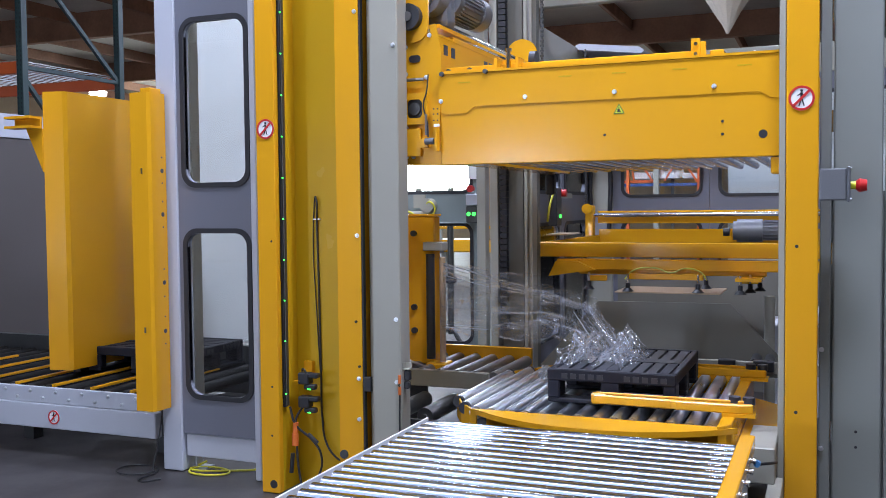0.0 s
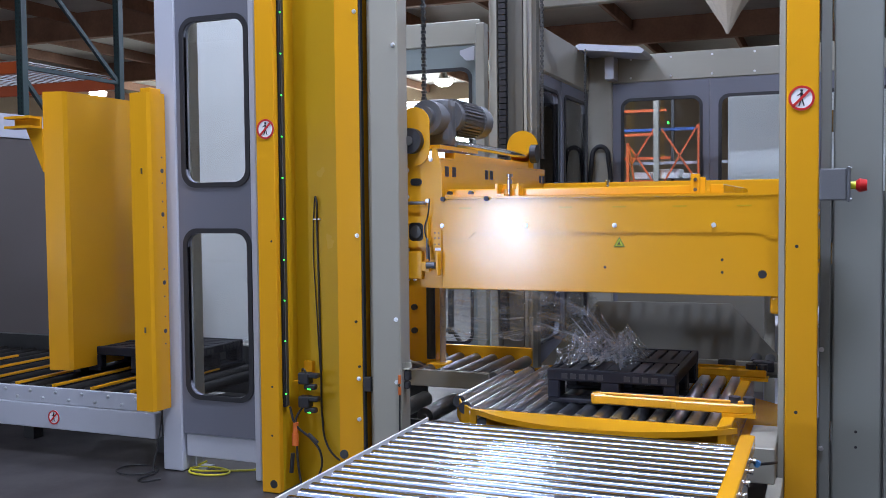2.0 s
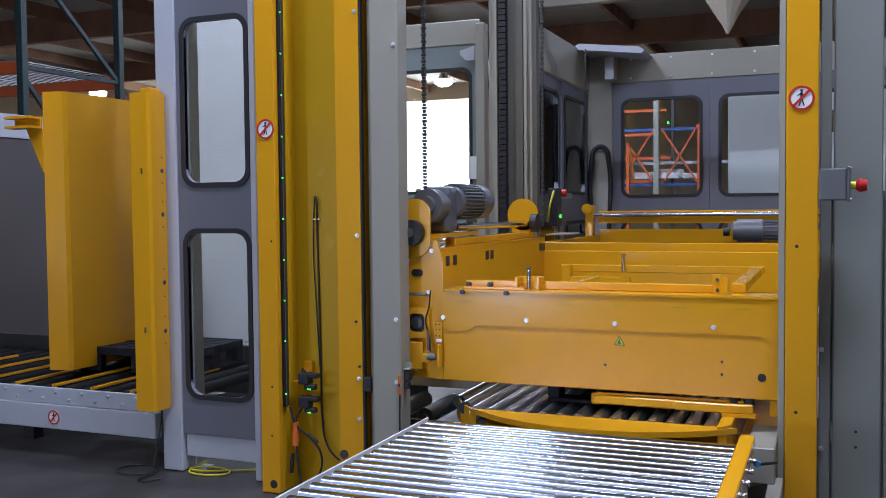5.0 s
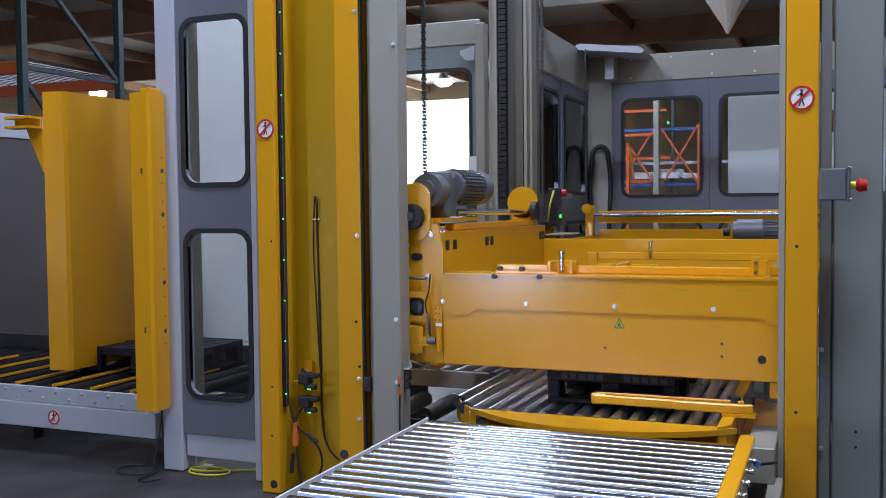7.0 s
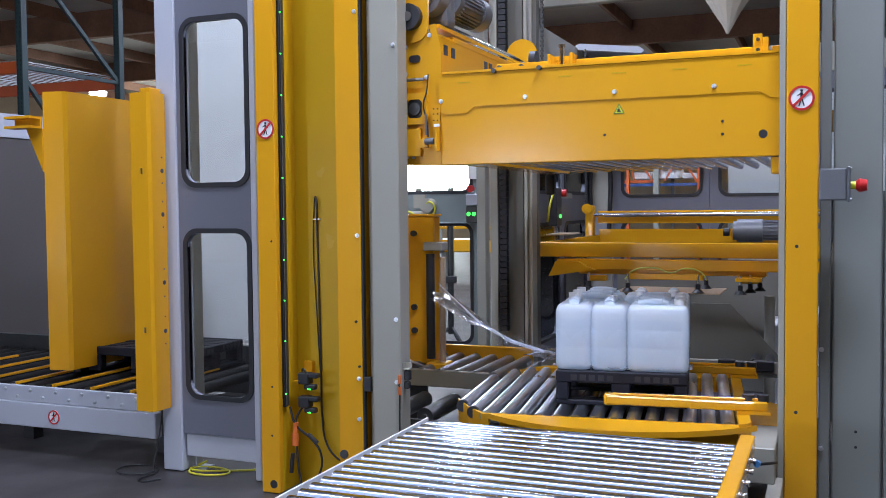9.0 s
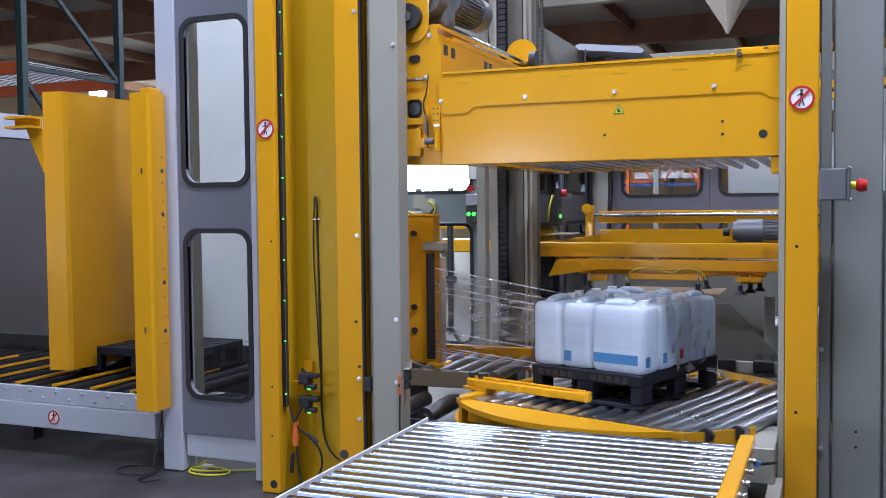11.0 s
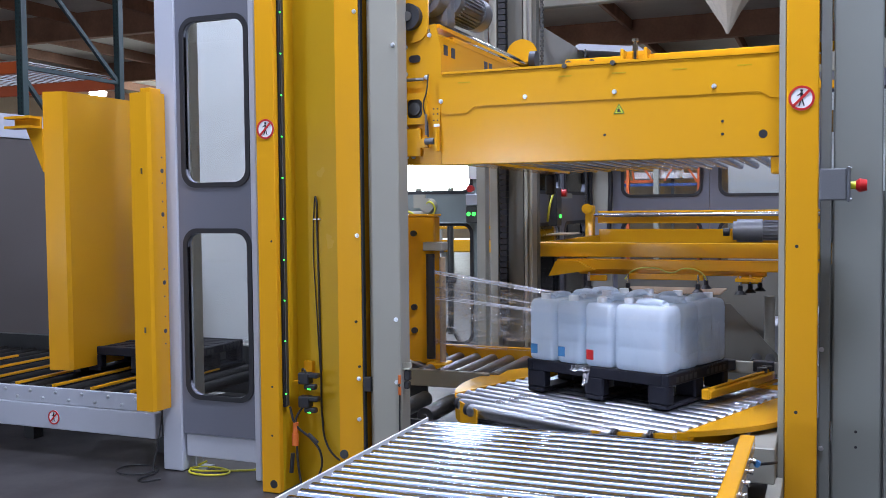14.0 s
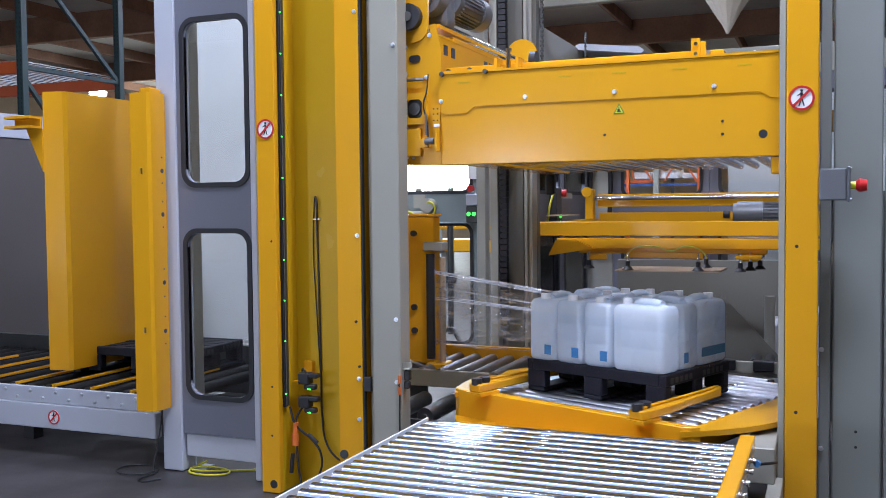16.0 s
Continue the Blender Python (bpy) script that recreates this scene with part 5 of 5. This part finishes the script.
# ---- cables, sensors and small parts in the portal channel ----
def channel_gear():
    t = thing("sensor_pair", "two black photo sensors on a yellow bracket with green lights", "sensor")
    part("bracket", boxes((-2.54, -2.49, 4.3, 4.329, 0.57, 0.66), (-2.54, -2.5, 4.2, 4.3, 0.57, 0.576), bevel=0.002), YELLOW, t)
    for z in (0.585, 0.465):
        s = part("sensor_body", boxes((-2.52, -2.455, 4.2, 4.25, z - 0.03, z + 0.03), (-2.46, -2.405, 4.2, 4.24, z + 0.005, z + 0.03), (-2.49, -2.42, 4.205, 4.235, z - 0.055, z - 0.028), bevel=0.006), BLACK, t, "black photo sensor")
        part("indicator", boxes((-2.465, -2.445, 4.2, 4.204, z - 0.054, z - 0.049)), LED, s, "lit green indicator")
    for i, (pts, r) in enumerate((
            ([(-2.47, 4.325, 1.515), (-2.455, 4.31, 1.49), (-2.46, 4.32, 1.4), (-2.455, 4.322, 1.0), (-2.45, 4.322, 0.6), (-2.445, 4.32, 0.36), (-2.42, 4.31, 0.24), (-2.35, 4.29, 0.17), (-2.27, 4.25, 0.17), (-2.22, 4.2, 0.22)], 0.0055),
            ([(-2.475, 4.325, 1.51), (-2.485, 4.322, 1.3), (-2.47, 4.323, 0.9), (-2.455, 4.322, 0.6)], 0.003),
            ([(-2.56, 4.19, 0.44), (-2.53, 4.19, 0.35), (-2.45, 4.22, 0.27), (-2.4, 4.22, 0.2), (-2.41, 4.22, 0.1), (-2.48, 4.22, 0.03), (-2.55, 4.2, 0.006)], 0.006),
            ([(-2.5, 4.22, 0.44), (-2.53, 4.2, 0.38), (-2.53, 4.2, 0.25), (-2.52, 4.2, 0.12), (-2.5, 4.2, 0.01)], 0.006),
            ([(-2.51, 4.23, 0.62), (-2.49, 4.21, 0.635), (-2.47, 4.21, 0.61)], 0.005))):
        cable("cable", pts, r, CABLE, t, "black sensor cable")
    part("connector", tubes(((-2.535, 4.195, 0.3), (-2.53, 4.195, 0.36), 0.014), ((-2.535, 4.195, 0.24), (-2.535, 4.195, 0.3), 0.017)), OCABLE, t, "orange cable connector")
    part("plug", tubes(((-2.47, 4.215, 0.3), (-2.42, 4.222, 0.255), 0.01), ((-2.555, 4.185, 0.1), (-2.545, 4.185, 0.2), 0.011)), CABLE, t, "black cable plug")
    part("cable_tie", boxes((-2.48, -2.44, 4.316, 4.328, 1.395, 1.402)), WHITEPAINT, t)
    part("grommet", tubes(((-2.215, 4.128, 0.24), (-2.215, 4.12, 0.24), 0.022)), DARK_STEEL, t)


channel_gear()


def floor_cables():
    def coil(cx, cy, rx, ry, z, a0, a1):
        return [(cx + rx * math.cos(radians(a)), cy + ry * math.sin(radians(a)), z + 0.006 * (a - a0) / 360) for a in range(a0, a1, 30)]
    cable("floor_cable", [(-3.43, 4.27, 0.33), (-3.45, 4.25, 0.15), (-3.46, 4.22, 0.02)] + coil(-3.57, 4.22, 0.12, 0.1, 0.006, 0, 390) + [(-3.42, 4.05, 0.006), (-3.33, 4.12, 0.006)], 0.0045, CABLE, None, "thin black cable lying on the concrete", "cable")
    cable("floor_cable", [(-3.24, 4.41, 0.04), (-3.3, 4.36, 0.008)] + coil(-3.17, 4.33, 0.125, 0.07, 0.007, 180, 570) + [(-3.0, 4.42, 0.007), (-2.9, 4.5, 0.007)], 0.006, YCABLE, None, "yellow cable looped on the concrete", "cable")


floor_cables()


# ---- pallet racks ----
def brace(bm, a, b, w=0.02):
    a, b = Vector(a), Vector(b)
    q = (b - a).to_track_quat("Z", "Y").to_matrix().to_4x4()
    return box(bm, -w, w, -w, w, 0, (b - a).length, Matrix.Translation(a) @ q)


def pallet_rack():
    t = thing("pallet_rack", "green upright pallet rack with orange beams and wire decks", "rack")
    for x in (-8.0, -10.8):
        for y in (7.8, 9.3):
            u = part("upright", boxes((x - 0.045, x + 0.045, y - 0.04, y + 0.04, 0, 5.6), bevel=0.005), GREEN, t, "dark green slotted upright")
            if x > -9:
                part("slots", boxes(*[(x + 0.02 * s - 0.005, x + 0.02 * s + 0.005, y - 0.0415, y - 0.04, 2.3 + 0.05 * i, 2.325 + 0.05 * i) for i in range(50) for s in (-1, 1)]), BLACK, u, kind="stuff")
        for z0, z1 in ((0.2, 1.3), (1.3, 2.88), (3.0, 4.25), (4.3, 5.4)):
            part("brace", brace(bmesh.new(), (x, 7.82, z1), (x, 9.28, z0), 0.022), GREEN, t)
            part("brace", brace(bmesh.new(), (x, 7.84, z0), (x, 9.26, z0), 0.02), GREEN, t)
    for z in (1.25, 2.93, 4.6):
        for y in (7.8, 9.3):
            part("beam", boxes((-10.75, -8.05, y - 0.03, y + 0.03, z, z + 0.13), bevel=0.004), ORANGE, t, "orange rack beam")
        for k in range(2):
            x0 = -10.7 + 1.35 * k
            bm = bmesh.new()
            for i in range(14):
                box(bm, x0 + 0.1 * i - 0.004, x0 + 0.1 * i + 0.004, 7.8, 9.3, z + 0.135, z + 0.143)
            for i in range(11):
                box(bm, x0, x0 + 1.3, 7.82 + 0.145 * i - 0.004, 7.82 + 0.145 * i + 0.004, z + 0.143, z + 0.151)
            part("wire_deck", bm, WIRE, t, "galvanised wire mesh deck")


pallet_rack()


def far_rack():
    t = thing("pallet_rack", "orange cross-braced storage rack with blue beams", "rack")
    def X(p):
        return -2.96 + (p - 1110) * 0.00865
    def Z(p):
        return 2.648 - (p - 230) * 0.00885
    part("upright", boxes((X(1157), X(1166), 15.0, 15.08, 0, 3.4)), GREY, t, "pale grey upright")
    part("upright", boxes((X(1183), X(1188), 15.3, 15.36, 0, 3.4)), DARK_STEEL, t)
    part("upright", boxes((X(1234), X(1241), 15.0, 15.08, 0, 2.7)), ORANGE, t)
    part("upright", boxes((X(1108), X(1113), 15.0, 15.06, 0, Z(254))), ORANGE, t)
    for y0, x0, x1, m in ((197, 1080, 1178, ORANGE), (239, 1080, 1160, ORANGE), (281, 1080, 1185, ORANGE), (231, 1080, 1238, BLUEBEAM), (328, 1080, 1240, BLUEBEAM), (322, 1080, 1165, ORANGE), (290, 1110, 1300, WHITE_GREY)):
        part("beam", boxes((X(x0), X(x1), 15.1, 15.16, Z(y0) - 0.022, Z(y0) + 0.022)), m, t)
    for a, b in (((1112, 258), (1155, 322)), ((1116, 292), (1157, 230)), ((1170, 230), (1234, 325)), ((1176, 322), (1234, 226)), ((1112, 262), (1122, 325))):
        part("brace", brace(bmesh.new(), (X(a[0]), 15.05, Z(a[1])), (X(b[0]), 15.05, Z(b[1])), 0.013), ORANGE, t)
    part("green_lamp", boxes((X(1182), X(1185), 14.96, 15.0, Z(223), Z(219))), LED, t, "small lit green lamp")
    bx = part("stored_boxes", boxes((X(1115), X(1150), 15.2, 15.7, Z(322) + 0.04, Z(305)), (X(1160), X(1200), 15.2, 15.7, Z(322) + 0.04, Z(300)), (X(1205), X(1230), 15.2, 15.7, Z(322) + 0.04, Z(308)), bevel=0.01), WHITE, t)


far_rack()


# ---- things behind the rear guards ----
def stand():
    t = thing("tripod_stand", "dark steel tripod stand behind the guard window", "stand")
    part("pole", tubes(((-3.42, 8.6, 0.22), (-3.42, 8.6, 1.6), 0.03)), DARK_STEEL, t)
    part("clamp", boxes((-3.46, -3.36, 8.56, 8.62, 0.72, 0.79), bevel=0.01), BLACK, t)
    for a in (90, 210, 330):
        part("leg", tubes(((-3.42, 8.6, 0.3), (-3.42 + 0.32 * math.cos(radians(a)), 8.6 + 0.32 * math.sin(radians(a)), 0.012), 0.016)), DARK_STEEL, t)


stand()


def far_machine():
    t = thing("yellow_machine", "low yellow conveyor machine standing far off in the hall", "machine")
    part("bed", boxes((-10.5, -5.0, 18.0, 19.0, 0.55, 0.8), bevel=0.02), YELLOW, t)
    part("rail", boxes((-10.5, -5.0, 17.95, 18.05, 1.02, 1.08), bevel=0.01), YELLOW, t)
    for i in range(8):
        part("leg", boxes((-10.4 + 0.75 * i, -10.3 + 0.75 * i, 18.1, 18.2, 0, 0.55), (-10.4 + 0.75 * i, -10.34 + 0.75 * i, 17.97, 18.03, 0.8, 1.02)), GREY, t)
    part("motor", tubes(((-7.4, 17.8, 0.65), (-7.4, 18.2, 0.65), 0.13)), MOTOR, t)
    t2 = thing("steel_rack", "pale grey steel frames standing far off in the hall", "machine")
    for i in range(6):
        part("frame_post", boxes((-10.4 + 0.8 * i, -10.3 + 0.8 * i, 20.0, 20.1, 0, 1.9)), GREY, t2)
    part("frame_beam", boxes((-10.4, -6.3, 20.0, 20.1, 1.3, 1.4), (-10.4, -6.3, 20.0, 20.1, 1.75, 1.82)), GREY, t2)


far_machine()


def rear_fittings():
    t = thing("switch_station", "pale switch box with red button and green lights", "switch")
    part("red_button", tubes(((-2.64, 7.1, 1.6), (-2.64, 7.06, 1.6), 0.028)), RED, t)
    part("switch_case", boxes((-2.69, -2.59, 7.1, 7.19, 1.47, 1.56), bevel=0.006), WHITE_GREY, t)
    part("lower_case", boxes((-2.69, -2.59, 7.1, 7.19, 1.33, 1.46), bevel=0.006), DARK_STEEL, t)
    part("sign_plate", boxes((-2.69, -2.6, 7.17, 7.19, 1.68, 1.86)), WHITE, t)
    for x in (-2.665, -2.62):
        part("indicator", tubes(((x, 7.1, 1.4), (x, 7.094, 1.4), 0.016)), LED, t, "lit green lamp")
    k = thing("cable_tray", "grey cable tray with coiled yellow cables and a valve", "tray")
    part("tray", boxes((-3.42, -2.69, 7.1, 7.19, 1.325, 1.335), bevel=0.002), SAGE, k)
    part("valve_plate", boxes((-3.17, -3.07, 7.16, 7.19, 1.45, 1.56)), GREY, k)
    part("valve", tubes(((-3.03, 7.19, 1.47), (-3.03, 7.1, 1.47), 0.06), ((-3.2, 7.15, 1.4), (-3.02, 7.15, 1.4), 0.025)), GREY, k)
    cable("cable", [(-3.35, 7.12, 1.35), (-3.28, 7.1, 1.42), (-3.18, 7.1, 1.42), (-3.1, 7.12, 1.36), (-2.98, 7.1, 1.345)], 0.008, YCABLE, k, "yellow cable")
    cable("cable", [(-3.06, 7.12, 1.42), (-3.0, 7.1, 1.5), (-2.96, 7.1, 1.42), (-3.04, 7.1, 1.38)], 0.008, YCABLE, k, "yellow cable")
    s = thing("switch_station", "dark switch box with green light and red button", "switch")
    part("case", boxes((-2.06, -1.99, 7.28, 7.42, 1.3, 1.6), bevel=0.006), BLACK, s)
    part("indicator", boxes((-1.99, -1.985, 7.36, 7.39, 1.36, 1.39)), LED, s, "lit green lamp")
    part("red_button", tubes(((-2.0, 7.46, 1.56), (-1.96, 7.46, 1.56), 0.03)), RED, s)
    part("arm", boxes((-2.06, -2.0, 7.42, 7.8, 1.52, 1.56)), GREY, s)
    cable("cable", [(-2.03, 7.15, 1.34), (-2.0, 7.1, 1.45), (-2.0, 7.2, 1.55), (-2.02, 7.3, 1.58)], 0.009, YCABLE, s, "yellow cable")
    h = thing("cable_hose", "thick black hose loop against the grey corner post", "hose")
    cable("hose", [(-2.06, 8.76, 1.2), (-2.06, 8.76, 1.86), (-2.02, 8.76, 1.99), (-1.94, 8.76, 1.99), (-1.9, 8.76, 1.86), (-1.9, 8.76, 1.2)], 0.022, BLACK, h)
    # clamp bracket on the panel frame
    b = thing("panel_bracket", "small pale grey angle bracket on the panel frame", "bracket")
    part("plate", prism([(-2.72, 2.66), (-2.72, 2.69), (-2.6, 2.72), (-2.6, 2.61), (-2.67, 2.61)], "y", 7.08, 7.095), WHITE_GREY, b)
    # lamp bar over the corner and cloth sack under the roof
    l = thing("lamp_bar", "white machine lamp bar resting on the guard header", "lamp")
    part("housing", prism([(-2.11, 2.845), (-1.53, 2.775), (-1.5, 2.8), (-1.55, 2.835), (-2.07, 2.895), (-2.11, 2.88)], "y", 8.36, 8.86), WHITE_GREY, l)
    part("carrier", boxes((-1.9, -1.82, 8.6, 8.8, 2.6, 2.8)), WHITE_GREY, l)
    c = thing("cloth_filter", "beige cloth bag hanging to a point below the roof", "cloth bag", at=(-0.92, 9.2, 0))
    bm = bmesh.new()
    rings = []
    for z, r, dx in ((3.75, 0.4, 0.06), (3.55, 0.29, 0.05), (3.38, 0.2, 0.03), (3.22, 0.115, 0.03), (3.11, 0.055, 0.035), (3.03, 0.012, 0.03)):
        rings.append([bm.verts.new((dx + r * (1 + 0.35 * noise.noise(Vector((3 * math.cos(a), 3 * math.sin(a), 2.2 * z)))) * math.cos(a), 0.75 * r * math.sin(a), z)) for a in [k * math.pi / 8 for k in range(16)]])
    for p, q in zip(rings, rings[1:]):
        for k in range(16):
            bm.faces.new((p[k], p[(k + 1) % 16], q[(k + 1) % 16], q[k]))
    part("bag", bm, SACK, c)
    part("rope", tubes(((-0.0, 0, 3.7), (-0.0, 0, ROOF - 0.004), 0.02)), SACK, c)


rear_fittings()

# pipe run under the roof
pipe = thing("roof_pipe", "dark pipe hung on rods below the roof", "pipe")
part("pipe_run", tubes(((-8, 14.0, 5.0), (8, 14.0, 5.0), 0.05)), DARK_STEEL, pipe)
for x in (-5.5, -1.0, 3.5):
    part("hanger", tubes(((x, 14.0, 5.0), (x, 14.0, ROOF - 0.004), 0.012)), DARK_STEEL, pipe)


# grey cover boxes beside the outfeed
def cover_boxes():
    t = thing("cover_box", "pale grey sheet metal cover boxes with a blue-tipped sensor", "machine cover")
    part("upper_cover", boxes((-0.31, -0.198, 3.98, 4.4, 0.33, 0.475), bevel=0.004), GREY, t)
    part("lower_cover", boxes((-0.225, -0.17, 3.6, 4.1, 0.0, 0.33), bevel=0.004), GREY, t)
    cable("cable", [(-0.25, 3.78, 0.46), (-0.21, 3.85, 0.45), (-0.19, 3.95, 0.43)], 0.006, CABLE, t, "black sensor cable")
    part("sensor", tubes(((-0.25, 3.74, 0.47), (-0.25, 3.8, 0.46), 0.012)), BLUE, t, "blue-tipped sensor")


cover_boxes()



# ---- sheet magazine conveyor behind the turntable ----
def magazine_conveyor():
    t = thing("roller_conveyor", "low pale conveyor rail with dark rollers behind the turntable", "conveyor")
    part("front_rail", boxes((-1.1, 0.1, 5.95, 5.98, 0.44, 0.51), bevel=0.004), GREY, t, "pale grey side rail")
    me = roller_mesh(0.26, 0.03, DARK_STEEL)
    for i in range(5):
        shared("roller", me, t, Matrix.Translation((-0.42 + 0.08 * i, 5.99, 0.49)))
    for x0, x1 in ((-0.62, -0.52), (-0.42, -0.3)):
        part("bearing_block", boxes((x0, x1, 5.9, 5.945, 0.46, 0.525), bevel=0.006), BLACK, t)
    for x in (-1.05, 0.0):
        part("leg", boxes((x, x + 0.05, 5.96, 6.01, 0, 0.44)), DARK_STEEL, t)
    p = thing("guard_post", "rounded grey steel guard post", "post", "machine posts")
    part("post_tube", tubes(((-0.37, 6.7, 0), (-0.37, 6.7, 0.84), 0.035), n=20), GREY, p)
    part("post_foot", boxes((-0.45, -0.29, 6.62, 6.78, 0, 0.012)), GREY, p)
    c = thing("machine_cover", "pale grey stepped machine cover", "machine cover")
    part("low_step", boxes((-0.42, 0.3, 6.9, 7.5, 0.0, 0.62), bevel=0.006), WHITE_GREY, c)
    part("high_step", boxes((-0.3, 0.3, 7.0, 7.5, 0.62, 0.7), bevel=0.006), WHITE_GREY, c)


magazine_conveyor()


# ---- motion ----
def between(rows, t):
    if t <= rows[0][0]:
        return rows[0][1]
    for (a, u), (b, v) in zip(rows, rows[1:]):
        if t <= b:
            return u + (v - u) * (t - a) / (b - a)
    return rows[-1][1]


def smooth_sink(t, t0, t1, total, ramp):
    """A move of total between t0 and t1 with even speed and soft ends."""
    u = min(max(t - t0, 0), t1 - t0)
    T = t1 - t0
    v = total / (T - ramp)
    if u < ramp:
        return 0.5 * v * u * u / ramp
    if u > T - ramp:
        return total - 0.5 * v * (T - u) ** 2 / ramp
    return v * (u - ramp / 2)


def lift_z(t):
    return -smooth_sink(t, 0.261, 3.322, 1.038, 0.2) + smooth_sink(t, 6.731, 8.892, 1.038, 0.25)


def slide_x(t):
    return between([(0, 0), (4.2, 0), (6.3, 0.25), (8.0, 0.265), (9.2, 0.26), (10.0, 0.9), (10.8, 1.36), (11.3, 1.36), (12.0, 1.29), (12.5, 1.14), (13.0, 0.96), (13.5, 0.78), (14.0, 0.6), (14.5, 0.42), (15.0, 0.26), (15.5, 0.1), (15.9, 0), (16, 0)], t)


TURN0, TURN1, SPEED = 8.55, 9.83, 89.3


def table_angle(t):
    if t < TURN0:
        return 0.0
    if t < TURN1:
        return 0.5 * SPEED / (TURN1 - TURN0) * (t - TURN0) ** 2
    return 0.5 * SPEED * (TURN1 - TURN0) + SPEED * (t - TURN1)


def gantry_z(t):
    return smooth_sink(t, 15.4, 17.0, 0.42, 0.3)


TIMES = [i / 10 for i in range(161)]


def can_drop(t):
    """Height of the layer over the pallet: it rides on the lift, then is set down."""
    on_lift = 1.655 + 0.07 - (DECK + 0.162)
    if t < 5.6:
        return on_lift + lift_z(t)
    low = on_lift + lift_z(5.0)
    return low * (1 - min(1, (t - 5.6) / 0.6))


def motions():
    walk(LIFT, [(t, pose(0, 0, lift_z(t))) for t in TIMES])
    walk(SLIDE, [(t, pose(slide_x(t), 0, 0)) for t in TIMES])
    walk(GANTRY, [(t, pose(0, 0, gantry_z(t))) for t in TIMES])
    walk(SHEET, [(t, pose(0, 0, gantry_z(t))) for t in TIMES])
    walk(TABLE, [(t, Matrix.Translation(CENTRE) @ pose(0, 0, 0, 0, 0, table_angle(t))) for t in TIMES])
    walk(LOAD_PALLET, [(t, pose(CENTRE.x, CENTRE.y, DECK, 0, 0, table_angle(t))) for t in TIMES])
    film_motion()
    for ob, x, y, r in CANS:
        walk(ob, [(t, Matrix.Translation((CENTRE.x, CENTRE.y, DECK + 0.162 + can_drop(t))) @ pose(0, 0, 0, 0, 0, table_angle(t)) @ pose(x, y, 0, 0, 0, r)) for t in TIMES])


motions()
